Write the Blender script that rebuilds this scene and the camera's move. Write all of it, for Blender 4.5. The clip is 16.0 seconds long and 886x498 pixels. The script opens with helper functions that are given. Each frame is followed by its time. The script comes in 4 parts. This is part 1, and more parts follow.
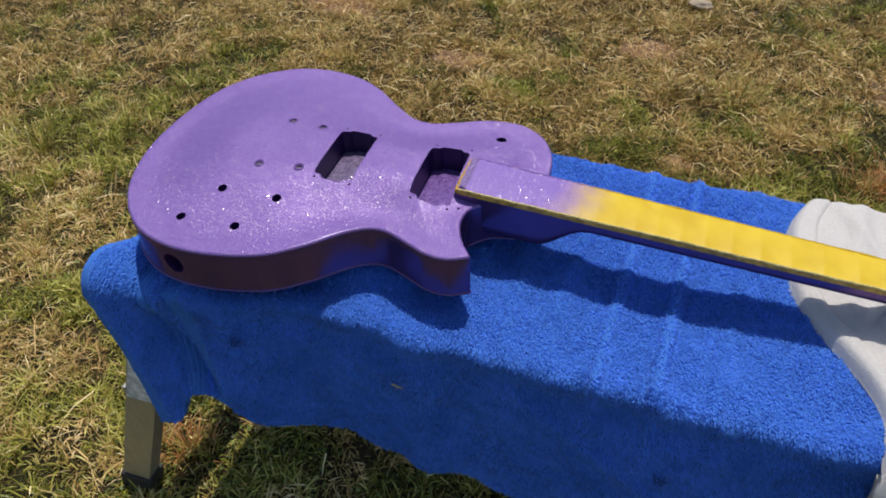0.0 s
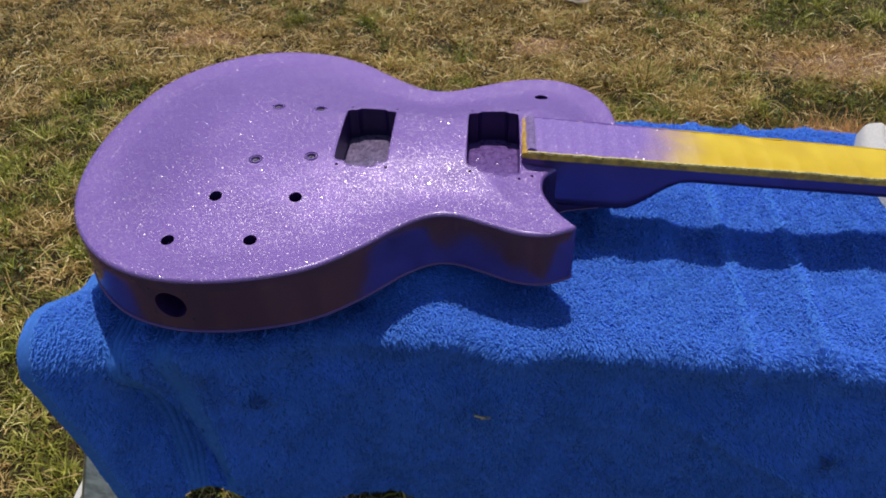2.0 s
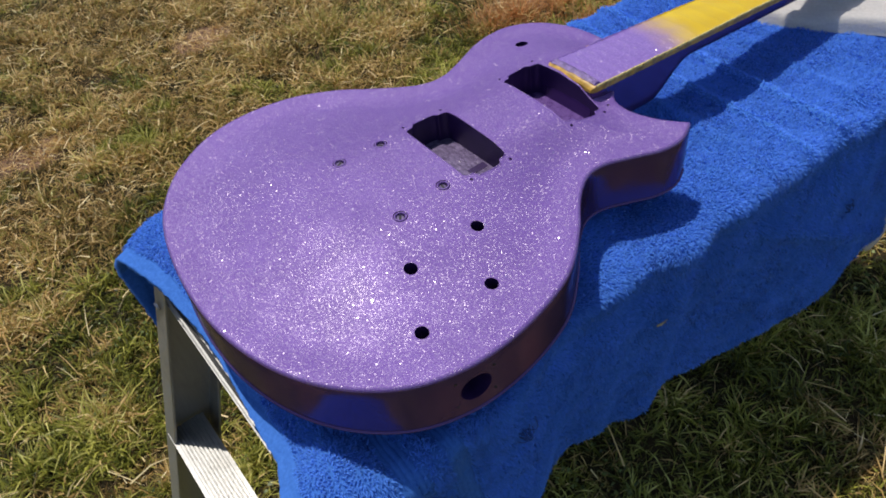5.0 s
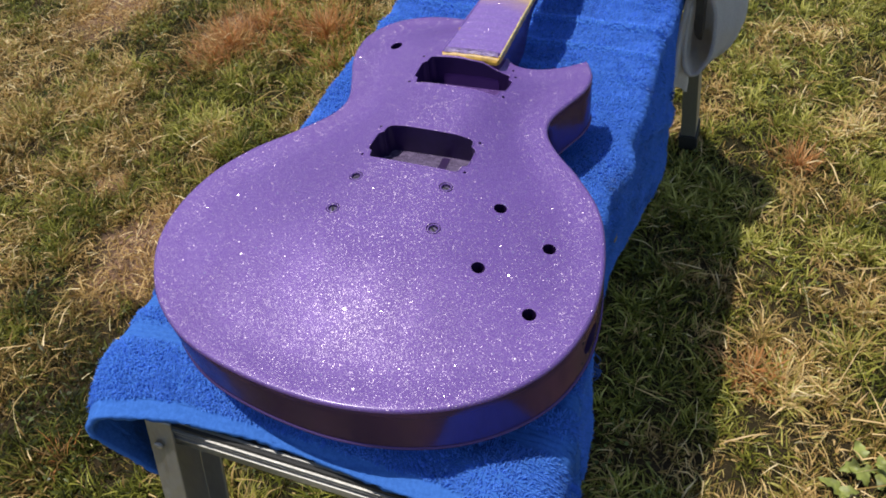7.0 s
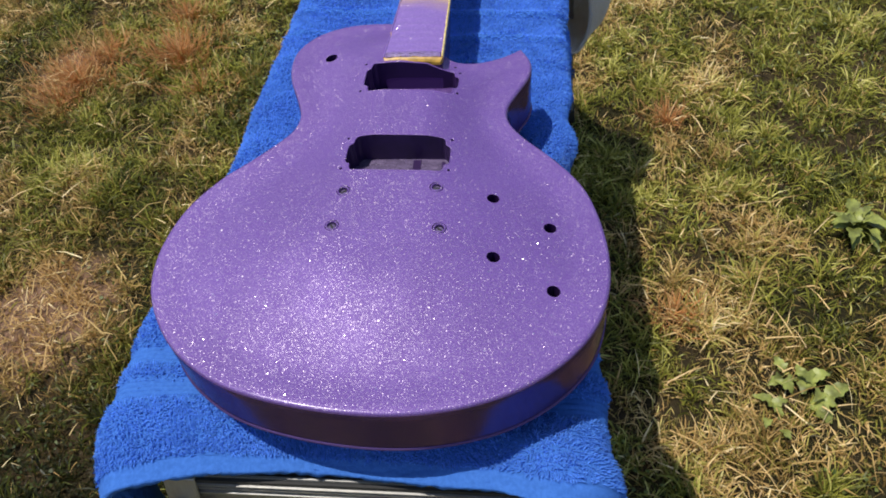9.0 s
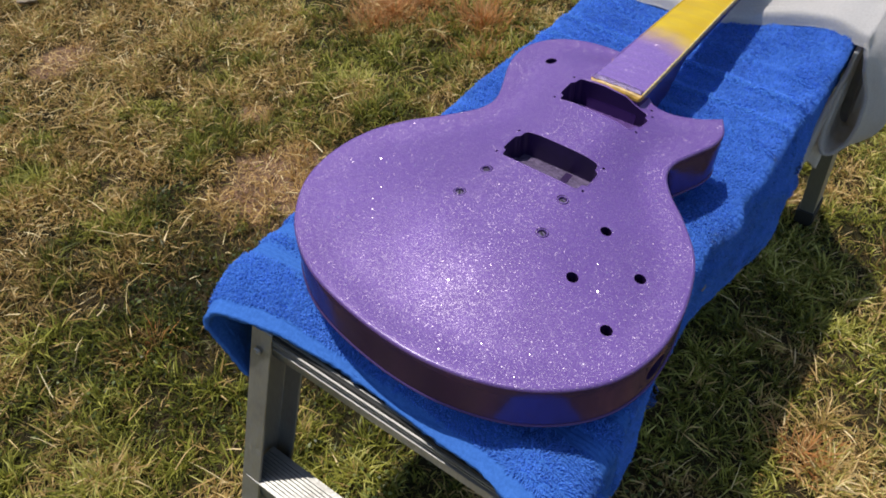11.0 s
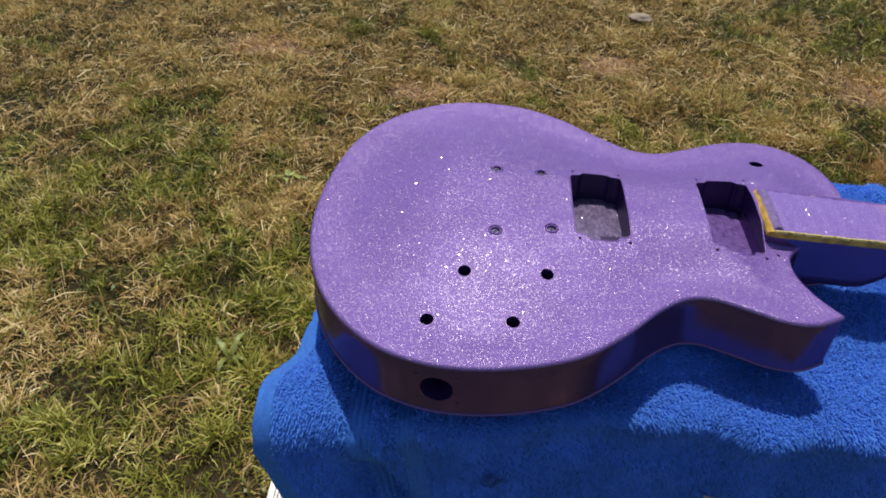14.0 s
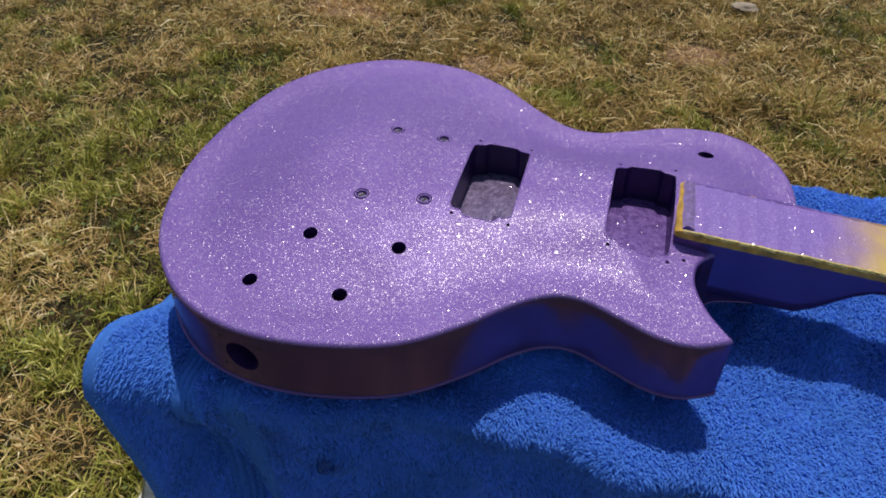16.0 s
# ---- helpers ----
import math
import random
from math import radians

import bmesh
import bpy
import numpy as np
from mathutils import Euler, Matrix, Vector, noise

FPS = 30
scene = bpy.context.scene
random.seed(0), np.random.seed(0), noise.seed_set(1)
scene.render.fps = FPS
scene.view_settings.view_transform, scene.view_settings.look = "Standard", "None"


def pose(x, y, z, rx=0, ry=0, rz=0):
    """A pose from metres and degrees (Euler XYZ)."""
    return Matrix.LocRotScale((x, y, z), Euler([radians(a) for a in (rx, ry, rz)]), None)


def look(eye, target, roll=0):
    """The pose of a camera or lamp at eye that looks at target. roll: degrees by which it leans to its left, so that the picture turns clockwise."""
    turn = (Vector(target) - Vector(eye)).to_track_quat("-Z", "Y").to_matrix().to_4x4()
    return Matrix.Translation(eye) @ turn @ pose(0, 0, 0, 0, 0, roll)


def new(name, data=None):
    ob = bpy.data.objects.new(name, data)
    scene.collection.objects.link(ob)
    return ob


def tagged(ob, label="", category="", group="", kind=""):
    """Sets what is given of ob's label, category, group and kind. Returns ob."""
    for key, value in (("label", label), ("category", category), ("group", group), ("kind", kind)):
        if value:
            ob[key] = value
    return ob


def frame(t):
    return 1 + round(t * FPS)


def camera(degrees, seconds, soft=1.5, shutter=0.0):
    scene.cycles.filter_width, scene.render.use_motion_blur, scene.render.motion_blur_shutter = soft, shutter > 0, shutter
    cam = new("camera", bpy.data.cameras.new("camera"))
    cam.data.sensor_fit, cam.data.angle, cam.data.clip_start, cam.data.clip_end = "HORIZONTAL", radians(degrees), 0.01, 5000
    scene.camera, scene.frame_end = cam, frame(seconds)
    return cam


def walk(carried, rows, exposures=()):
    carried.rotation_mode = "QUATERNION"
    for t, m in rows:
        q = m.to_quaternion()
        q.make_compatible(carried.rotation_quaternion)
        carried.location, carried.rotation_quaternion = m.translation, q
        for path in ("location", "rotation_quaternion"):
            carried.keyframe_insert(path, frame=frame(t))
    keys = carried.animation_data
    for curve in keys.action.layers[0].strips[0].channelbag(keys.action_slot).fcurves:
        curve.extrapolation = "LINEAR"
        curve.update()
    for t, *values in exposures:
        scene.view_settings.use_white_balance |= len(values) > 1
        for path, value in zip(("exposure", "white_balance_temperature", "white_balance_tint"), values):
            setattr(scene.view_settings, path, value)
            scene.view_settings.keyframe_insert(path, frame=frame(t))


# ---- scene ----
cam = camera(62.0, 16.0, soft=1.8)

PATH = [
    (0, (0.354, -0.589, 1.037), (-0.131, 0.801, -0.317), -1.9),
    (0.5, (0.323, -0.525, 0.932), (-0.092, 0.905, -0.404), -1.9),
    (1, (0.269, -0.516, 0.897), (-0.061, 0.957, -0.416), -2.0),
    (1.5, (0.198, -0.523, 0.895), (-0.027, 0.989, -0.394), -1.8),
    (2, (0.144, -0.535, 0.895), (0.031, 1.002, -0.379), -1.4),
    (2.5, (0.081, -0.538, 0.902), (0.084, 1.004, -0.372), -1.7),
    (3, (0.006, -0.53, 0.918), (0.131, 0.992, -0.374), -2.8),
    (3.5, (-0.05, -0.521, 0.928), (0.223, 0.954, -0.395), -4.1),
    (4, (-0.106, -0.479, 0.923), (0.343, 0.916, -0.437), -5.6),
    (6.5, (-0.368, -0.266, 0.965), (0.761, 0.506, -0.495), -8.7),
    (7, (-0.378, -0.216, 0.968), (0.829, 0.384, -0.51), -9.0),
    (7.5, (-0.399, -0.166, 0.976), (0.871, 0.236, -0.516), -8.3),
    (8, (-0.417, -0.103, 0.979), (0.889, 0.077, -0.524), -7.3),
    (10.5, (-0.406, -0.136, 1.006), (0.769, 0.375, -0.529), -1.0),
    (11, (-0.426, -0.226, 1.015), (0.661, 0.577, -0.46), -0.8),
    (11.5, (-0.378, -0.297, 1.031), (0.543, 0.735, -0.413), -1.6),
    (12, (-0.293, -0.364, 1.005), (0.419, 0.867, -0.402), -1.1),
    (12.5, (-0.251, -0.431, 0.98), (0.235, 0.958, -0.374), 0.9),
    (13, (-0.191, -0.495, 0.965), (0.076, 0.998, -0.339), 2.0),
    (13.5, (-0.115, -0.508, 0.955), (-0.047, 1.019, -0.335), 1.5),
    (14, (-0.054, -0.495, 0.934), (-0.148, 1.035, -0.351), 0.7),
    (14.5, (-0.008, -0.488, 0.917), (-0.219, 1.03, -0.368), 0.1),
    (15, (0.022, -0.47, 0.905), (-0.268, 1.029, -0.387), -0.4),
    (15.5, (0.065, -0.45, 0.89), (-0.287, 1.026, -0.413), -0.8),
    (16, (0.124, -0.427, 0.887), (-0.277, 1.023, -0.43), -0.3),
]
walk(cam, [(t, look(eye, target, roll)) for t, eye, target, roll in PATH], exposures=((0.0, 0.30), (1.0, 0.26), (4.0, 0.19), (6.5, 0.26), (8.0, 0.30), (10.5, 0.24), (12.0, 0.20), (14.0, 0.17), (15.5, 0.11), (16.0, 0.05)))

# ---- world, sun, exposure ----
SUN_SLOPE_Y, SUN_SLOPE_X = 0.32, -0.02
world = bpy.data.worlds.new("sky")
scene.world = world
world.use_nodes = True
wn = world.node_tree.nodes
sky = wn.new("ShaderNodeTexSky")
sky.sky_type, sky.sun_disc = "NISHITA", False
sky.sun_elevation, sky.sun_rotation = math.atan(1 / SUN_SLOPE_Y), 0.0
world.node_tree.links.new(sky.outputs[0], wn["Background"].inputs[0])
wn["Background"].inputs[1].default_value = 0.106
sun_data = bpy.data.lights.new("sun", "SUN")
sun_data.energy, sun_data.angle, sun_data.color = 3.25, radians(0.55), (1.0, 0.955, 0.89)
sun = new("sun", sun_data)
sun.matrix_world = look((SUN_SLOPE_X * 5, SUN_SLOPE_Y * 5, 5), (0, 0, 0))


# ---- materials ----
class Nodes:
    """A small shorthand for building one node material."""

    def __init__(self, name, roughness=0.5, metallic=0.0):
        self.mat = bpy.data.materials.new(name)
        self.mat.use_nodes = True
        self.tree = self.mat.node_tree
        self.bsdf = self.tree.nodes["Principled BSDF"]
        self.out = self.tree.nodes["Material Output"]
        self.bsdf.inputs["Roughness"].default_value = roughness
        self.bsdf.inputs["Metallic"].default_value = metallic

    def node(self, kind, **values):
        n = self.tree.nodes.new(kind)
        for key, value in values.items():
            setattr(n, key, value)
        return n

    def link(self, a, b):
        self.tree.links.new(a, b)

    def put(self, value, socket):
        if hasattr(value, "is_output"):
            self.link(value, socket)
        elif value is not None:
            socket.default_value = value

    def place(self):
        return self.node("ShaderNodeNewGeometry").outputs["Position"]

    def scaled(self, vec, scale):
        n = self.node("ShaderNodeVectorMath", operation="MULTIPLY")
        self.link(vec, n.inputs[0])
        n.inputs[1].default_value = scale
        return n.outputs[0]

    def noise(self, vec, scale, detail=4.0, rough=0.55):
        n = self.node("ShaderNodeTexNoise")
        self.put(vec, n.inputs["Vector"])
        n.inputs["Scale"].default_value, n.inputs["Detail"].default_value, n.inputs["Roughness"].default_value = scale, detail, rough
        return n.outputs["Fac"]

    def ramp(self, fac, *stops):
        n = self.node("ShaderNodeValToRGB")
        self.link(fac, n.inputs[0])
        while len(n.color_ramp.elements) < len(stops):
            n.color_ramp.elements.new(0.5)
        for e, (at, colour) in zip(n.color_ramp.elements, stops):
            e.position = at
            e.color = (*colour, 1) if len(colour) == 3 else colour
        return n.outputs[0]

    def grey(self, fac, a, b, low=0.0, high=1.0):
        n = self.node("ShaderNodeMapRange", interpolation_type="SMOOTHSTEP")
        self.put(fac, n.inputs["Value"])
        for key, value in zip(("From Min", "From Max", "To Min", "To Max"), (a, b, low, high)):
            n.inputs[key].default_value = value
        return n.outputs[0]

    def math(self, op, a, b=None):
        n = self.node("ShaderNodeMath", operation=op)
        self.put(a, n.inputs[0])
        self.put(b, n.inputs[1])
        return n.outputs[0]

    def mix(self, fac, a, b, blend="MIX"):
        n = self.node("ShaderNodeMix", data_type="RGBA", blend_type=blend)
        for value, key in ((fac, 0), (a, 6), (b, 7)):
            if isinstance(value, tuple) and len(value) == 3:
                value = (*value, 1)
            self.put(value, n.inputs[key])
        return n.outputs[2]

    def bump(self, height, strength=0.3, distance=0.002, normal=None):
        n = self.node("ShaderNodeBump")
        self.link(height, n.inputs["Height"])
        n.inputs["Strength"].default_value, n.inputs["Distance"].default_value = strength, distance
        if normal is not None:
            self.link(normal, n.inputs["Normal"])
        return n.outputs[0]

    def axis(self, vec, n):
        s = self.node("ShaderNodeSeparateXYZ")
        self.link(vec, s.inputs[0])
        return s.outputs[n]

    def attribute(self, name):
        return self.node("ShaderNodeAttribute", attribute_name=name).outputs["Fac"]

    def done(self, colour=None, roughness=None, normal=None):
        self.put((*colour, 1) if isinstance(colour, tuple) else colour, self.bsdf.inputs["Base Color"])
        self.put(roughness, self.bsdf.inputs["Roughness"])
        if normal is not None:
            self.link(normal, self.bsdf.inputs["Normal"])
        return self.mat


def flakes(n, scale, dot, spread, share, seed):
    """Glitter: scattered round flakes, each with a tilt of its own. Gives (where, normal)."""
    vec = n.node("ShaderNodeVectorMath", operation="ADD")
    n.link(n.place(), vec.inputs[0])
    vec.inputs[1].default_value = (seed, seed * 0.7, seed * 1.3)
    cells = n.node("ShaderNodeTexVoronoi")
    turned = n.node("ShaderNodeVectorRotate", rotation_type="EULER_XYZ")
    n.link(vec.outputs[0], turned.inputs["Vector"])
    turned.inputs["Rotation"].default_value = (0.83 + 0.1 * seed, 0.61, 0.37)
    n.link(turned.outputs[0], cells.inputs["Vector"])
    cells.inputs["Scale"].default_value = scale
    pick = n.axis(cells.outputs["Color"], 2)
    chosen = n.math("LESS_THAN", pick, share)
    reach = n.math("ADD", n.math("MULTIPLY", pick, 0.75 * dot / share), 0.45 * dot)
    inside = n.grey(n.math("DIVIDE", cells.outputs["Distance"], reach), 0.35, 1.0, 1, 0)
    where = n.math("MULTIPLY", inside, chosen)
    centred = n.node("ShaderNodeVectorMath", operation="SUBTRACT")
    n.link(cells.outputs["Color"], centred.inputs[0])
    centred.inputs[1].default_value = (0.5, 0.5, 0.0)
    size = n.node("ShaderNodeVectorMath", operation="ABSOLUTE")
    n.link(centred.outputs[0], size.inputs[0])
    curved = n.node("ShaderNodeVectorMath", operation="MULTIPLY")
    n.link(centred.outputs[0], curved.inputs[0])
    n.link(size.outputs[0], curved.inputs[1])
    tilt = n.scaled(curved.outputs[0], (2 * spread, 2 * spread, 0.0))
    add = n.node("ShaderNodeVectorMath", operation="ADD")
    n.link(n.node("ShaderNodeNewGeometry").outputs["Normal"], add.inputs[0])
    n.link(tilt, add.inputs[1])
    unit = n.node("ShaderNodeVectorMath", operation="NORMALIZE")
    n.link(add.outputs[0], unit.inputs[0])
    return where, unit.outputs[0]


def glitter_paint(name="purple_glitter_paint", coat=0.05, coat_rough=0.30):
    n = Nodes(name, 0.5, 0.30)
    p = n.place()
    cloud = n.noise(p, 9, 5)
    fine = n.noise(p, 1100, 2)
    base = n.mix(n.grey(cloud, 0.3, 0.7), (0.120, 0.050, 0.256), (0.144, 0.063, 0.300))
    base = n.mix(n.grey(fine, 0.40, 0.75), base, (0.170, 0.090, 0.31))
    n.bsdf.inputs["Coat Weight"].default_value, n.bsdf.inputs["Coat Roughness"].default_value = coat, coat_rough
    n.done(base, n.grey(n.noise(p, 40, 3), 0.3, 0.7, 0.56, 0.66), n.bump(n.noise(p, 900, 3, 0.7), 0.5, 0.0005))
    shader = n.bsdf.outputs[0]
    for scale, dot, spread, share, seed, rough, weight, tint in (
        (1450, 0.62, 1.05, 0.46, 0.0, 0.36, 0.16, (0.94, 0.84, 0.88, 1)),
        (2300, 0.66, 1.20, 0.50, 5.3, 0.36, 0.22, (0.95, 0.86, 0.92, 1)),
        (1700, 0.45, 0.90, 0.34, 3.1, 0.33, 0.18, (1.0, 0.92, 0.90, 1)),
        (1000, 0.34, 2.30, 0.26, 23.1, 0.32, 0.18, (1.0, 0.92, 0.96, 1)),
        (700, 0.30, 1.05, 0.17, 7.7, 0.23, 0.27, (1.0, 0.95, 0.92, 1)),
        (400, 0.170, 1.4, 0.09, 11.9, 0.19, 0.36, (1.0, 0.95, 0.97, 1)),
        (240, 0.240, 1.0, 0.12, 19.7, 0.27, 0.46, (1.0, 0.95, 0.97, 1)),
    ):
        where, normal = flakes(n, scale, dot, spread, share, seed)
        shine = n.node("ShaderNodeBsdfGlossy")
        shine.inputs["Color"].default_value, shine.inputs["Roughness"].default_value = tint, rough
        n.link(normal, shine.inputs["Normal"])
        join = n.node("ShaderNodeMixShader")
        n.link(n.math("MULTIPLY", where, weight), join.inputs[0])
        n.link(shader, join.inputs[1])
        n.link(shine.outputs[0], join.inputs[2])
        shader = join.outputs[0]
    n.link(shader, n.out.inputs["Surface"])
    return n.mat


def side_paint():
    n = Nodes("purple_metallic_side_paint", 0.36, 0.66)
    p = n.place()
    n.bsdf.inputs["Specular Tint"].default_value = (0.44, 0.37, 0.50, 1)
    base = n.mix(n.grey(n.noise(p, 14, 4), 0.3, 0.7), (0.106, 0.062, 0.176), (0.126, 0.075, 0.202))
    return n.done(base, n.grey(n.noise(p, 60, 3), 0.3, 0.7, 0.16, 0.23), n.bump(n.noise(p, 500, 3), 0.05, 0.0005))


def towel_cloth(name, dark, light, band=(), thin=0.0):
    n = Nodes(name, 0.95)
    p = n.place()
    tuft = n.noise(p, 330, 3, 0.6)
    soft = n.noise(p, 28, 4)
    colour = n.mix(n.grey(tuft, 0.3, 0.72), dark, light)
    colour = n.mix(n.grey(soft, 0.35, 0.75, 0.0, 0.30), colour, light)
    height = n.math("ADD", tuft, n.noise(p, 800, 2))
    for low, high in band:
        x = n.attribute("along")
        inside = n.math("MULTIPLY", n.grey(x, low - 0.001, low + 0.001), n.grey(x, high - 0.001, high + 0.001, 1, 0))
        height = n.math("MULTIPLY", height, n.math("SUBTRACT", 1.0, n.math("MULTIPLY", inside, 0.75)))
    n.bsdf.inputs["Sheen Weight"].default_value, n.bsdf.inputs["Sheen Roughness"].default_value = 0.15, 0.5
    n.bsdf.inputs["Sheen Tint"].default_value = (*light, 1)
    n.bsdf.inputs["Specular IOR Level"].default_value = 0.15
    n.done(colour, None, n.bump(height, 0.55, 0.0018))
    if thin:
        # daylight comes through the weave
        glow = n.node("ShaderNodeBsdfTranslucent")
        n.link(colour, glow.inputs["Color"])
        join = n.node("ShaderNodeMixShader")
        join.inputs[0].default_value = thin
        n.link(n.bsdf.outputs[0], join.inputs[1])
        n.link(glow.outputs[0], join.inputs[2])
        n.link(join.outputs[0], n.out.inputs["Surface"])
    return n.mat


def fibre(name, dark, light):
    n = Nodes(name, 0.95)
    n.bsdf.inputs["Specular IOR Level"].default_value = 0.1
    n.bsdf.inputs["Sheen Weight"].default_value, n.bsdf.inputs["Sheen Roughness"].default_value = 0.46, 0.45
    n.bsdf.inputs["Sheen Tint"].default_value = (0.46, 0.66, 0.82, 1)
    colour = n.mix(n.attribute("rnd"), dark, light)
    n.done(colour)
    thin = n.node("ShaderNodeBsdfTranslucent")
    n.link(colour, thin.inputs[0])
    join = n.node("ShaderNodeMixShader")
    join.inputs[0].default_value = 0.45
    n.link(n.bsdf.outputs[0], join.inputs[1])
    n.link(thin.outputs[0], join.inputs[2])
    n.link(join.outputs[0], n.out.inputs["Surface"])
    return n.mat


def aluminium():
    n = Nodes("brushed_aluminium", 0.45, 0.85)
    p = n.place()
    scratch = n.noise(n.scaled(p, (30, 30, 3)), 12, 4)
    dirt = n.noise(p, 14, 5)
    colour = n.mix(n.grey(dirt, 0.5, 0.75), (0.385, 0.375, 0.355), (0.27, 0.258, 0.238))
    return n.done(colour, n.grey(scratch, 0.3, 0.7, 0.42, 0.62), n.bump(scratch, 0.12, 0.0006))


def plain(name, colour, roughness=0.6, metallic=0.0, vary=0.18, scale=60):
    n = Nodes(name, roughness, metallic)
    p = n.place()
    dark = tuple(c * (1 - vary) for c in colour)
    light = tuple(min(1, c * (1 + vary)) for c in colour)
    return n.done(n.mix(n.grey(n.noise(p, scale, 4), 0.3, 0.7), dark, light), None, n.bump(n.noise(p, scale * 6, 3), 0.15, 0.0006))


def cavity_floor(name, dark, light):
    """Lumpy bare wood under thin glossy overspray and a few glitter flakes."""
    n = Nodes(name, 0.3, 0.35)
    p = n.place()
    lumps = n.noise(n.scaled(p, (1.0, 0.55, 1.0)), 330, 3, 0.6)
    n.done(n.mix(n.grey(lumps, 0.3, 0.7), dark, light), n.grey(n.noise(p, 150, 3), 0.3, 0.7, 0.22, 0.42), n.bump(lumps, 0.55, 0.0012))
    where, normal = flakes(n, 620, 0.34, 0.90, 0.20, 31.7)
    shine = n.node("ShaderNodeBsdfGlossy")
    shine.inputs["Color"].default_value, shine.inputs["Roughness"].default_value = (1.0, 0.94, 0.98, 1), 0.2
    n.link(normal, shine.inputs["Normal"])
    join = n.node("ShaderNodeMixShader")
    n.link(n.math("MULTIPLY", where, 0.3), join.inputs[0])
    n.link(n.bsdf.outputs[0], join.inputs[1])
    n.link(shine.outputs[0], join.inputs[2])
    n.link(join.outputs[0], n.out.inputs["Surface"])
    return n.mat


def tape_material():
    """Yellow masking tape on the fingerboard with purple overspray at the body end."""
    n = Nodes("oversprayed_masking_tape", 0.5)
    n.bsdf.inputs["Specular IOR Level"].default_value = 0.3
    p = n.place()
    x = n.axis(p, 0)
    edge = n.math("ADD", x, n.math("MULTIPLY", n.math("SUBTRACT", n.noise(p, 22, 3), 0.5), 0.05))
    edge = n.math("SUBTRACT", edge, n.math("MULTIPLY", n.axis(p, 1), 0.25))
    spray = n.grey(edge, 0.262, 0.330, 1, 0)
    speck = n.grey(n.noise(p, 900, 2), 0.60, 0.75)
    yellow = n.mix(n.grey(n.noise(p, 30, 3), 0.3, 0.7), (0.53, 0.345, 0.010), (0.60, 0.415, 0.020))
    purple = n.mix(n.grey(n.noise(p, 700, 2), 0.35, 0.7), (0.175, 0.100, 0.33), (0.24, 0.145, 0.43))
    colour = n.mix(spray, yellow, purple)
    colour = n.mix(n.math("MULTIPLY", speck, n.math("MULTIPLY", spray, 0.5)), colour, (0.75, 0.6, 0.85))
    n.done(colour, n.grey(n.noise(p, 60, 3), 0.3, 0.7, 0.42, 0.58), n.bump(n.noise(p, 120, 3), 0.10, 0.001))
    shader = n.bsdf.outputs[0]
    for scale, dot, spread, share, seed, weight in ((1300, 0.55, 1.3, 0.40, 41.3, 0.14), (800, 0.36, 1.3, 0.30, 29.1, 0.22), (420, 0.26, 0.90, 0.14, 17.3, 0.34)):
        where, normal = flakes(n, scale, dot, spread, share, seed)
        shine = n.node("ShaderNodeBsdfGlossy")
        shine.inputs["Color"].default_value, shine.inputs["Roughness"].default_value = (1.0, 0.94, 0.96, 1), 0.20
        n.link(normal, shine.inputs["Normal"])
        join = n.node("ShaderNodeMixShader")
        n.link(n.math("MULTIPLY", n.math("MULTIPLY", where, spray), weight), join.inputs[0])
        n.link(shader, join.inputs[1])
        n.link(shine.outputs[0], join.inputs[2])
        shader = join.outputs[0]
    n.link(shader, n.out.inputs["Surface"])
    return n.mat


def soil():
    n = Nodes("soil_and_thatch", 0.95)
    n.bsdf.inputs["Specular IOR Level"].default_value = 0.15
    p = n.place()
    patch = n.noise(p, 2.6, 5)
    grain = n.noise(p, 120, 5, 0.7)
    colour = n.mix(n.grey(patch, 0.40, 0.60), (0.036, 0.032, 0.012), (0.085, 0.056, 0.028))
    turf = n.mix(n.grey(n.noise(p, 90, 5, 0.7), 0.35, 0.65), (0.058, 0.052, 0.008), (0.185, 0.150, 0.036))
    turf = n.mix(n.grey(n.noise(p, 1.7, 6, 0.6), 0.42, 0.66), turf, (0.185, 0.130, 0.042))
    colour = n.mix(n.attribute("turf"), colour, turf)
    colour = n.mix(n.grey(n.attribute("bare"), 0.25, 0.7), colour, (0.38, 0.225, 0.14))
    colour = n.mix(n.grey(grain, 0.3, 0.75), n.mix(0.6, colour, (0.02, 0.018, 0.01)), colour)
    return n.done(colour, None, n.bump(grain, 0.9, 0.012))


def blade_material(name, stops_green, stops_dry):
    """Grass: 'dry' says how withered a blade is, 'rnd' tells blades apart."""
    n = Nodes(name, 0.45)
    rnd = n.attribute("rnd")
    green = n.ramp(rnd, *stops_green)
    dry = n.ramp(rnd, *stops_dry)
    n.bsdf.inputs["Specular IOR Level"].default_value = 0.35
    colour = n.mix(n.attribute("dry"), green, dry)
    n.done(colour)
    thin = n.node("ShaderNodeBsdfTranslucent")
    n.link(colour, thin.inputs[0])
    join = n.node("ShaderNodeMixShader")
    join.inputs[0].default_value = 0.14
    n.link(n.bsdf.outputs[0], join.inputs[1])
    n.link(thin.outputs[0], join.inputs[2])
    n.link(join.outputs[0], n.out.inputs["Surface"])
    return n.mat


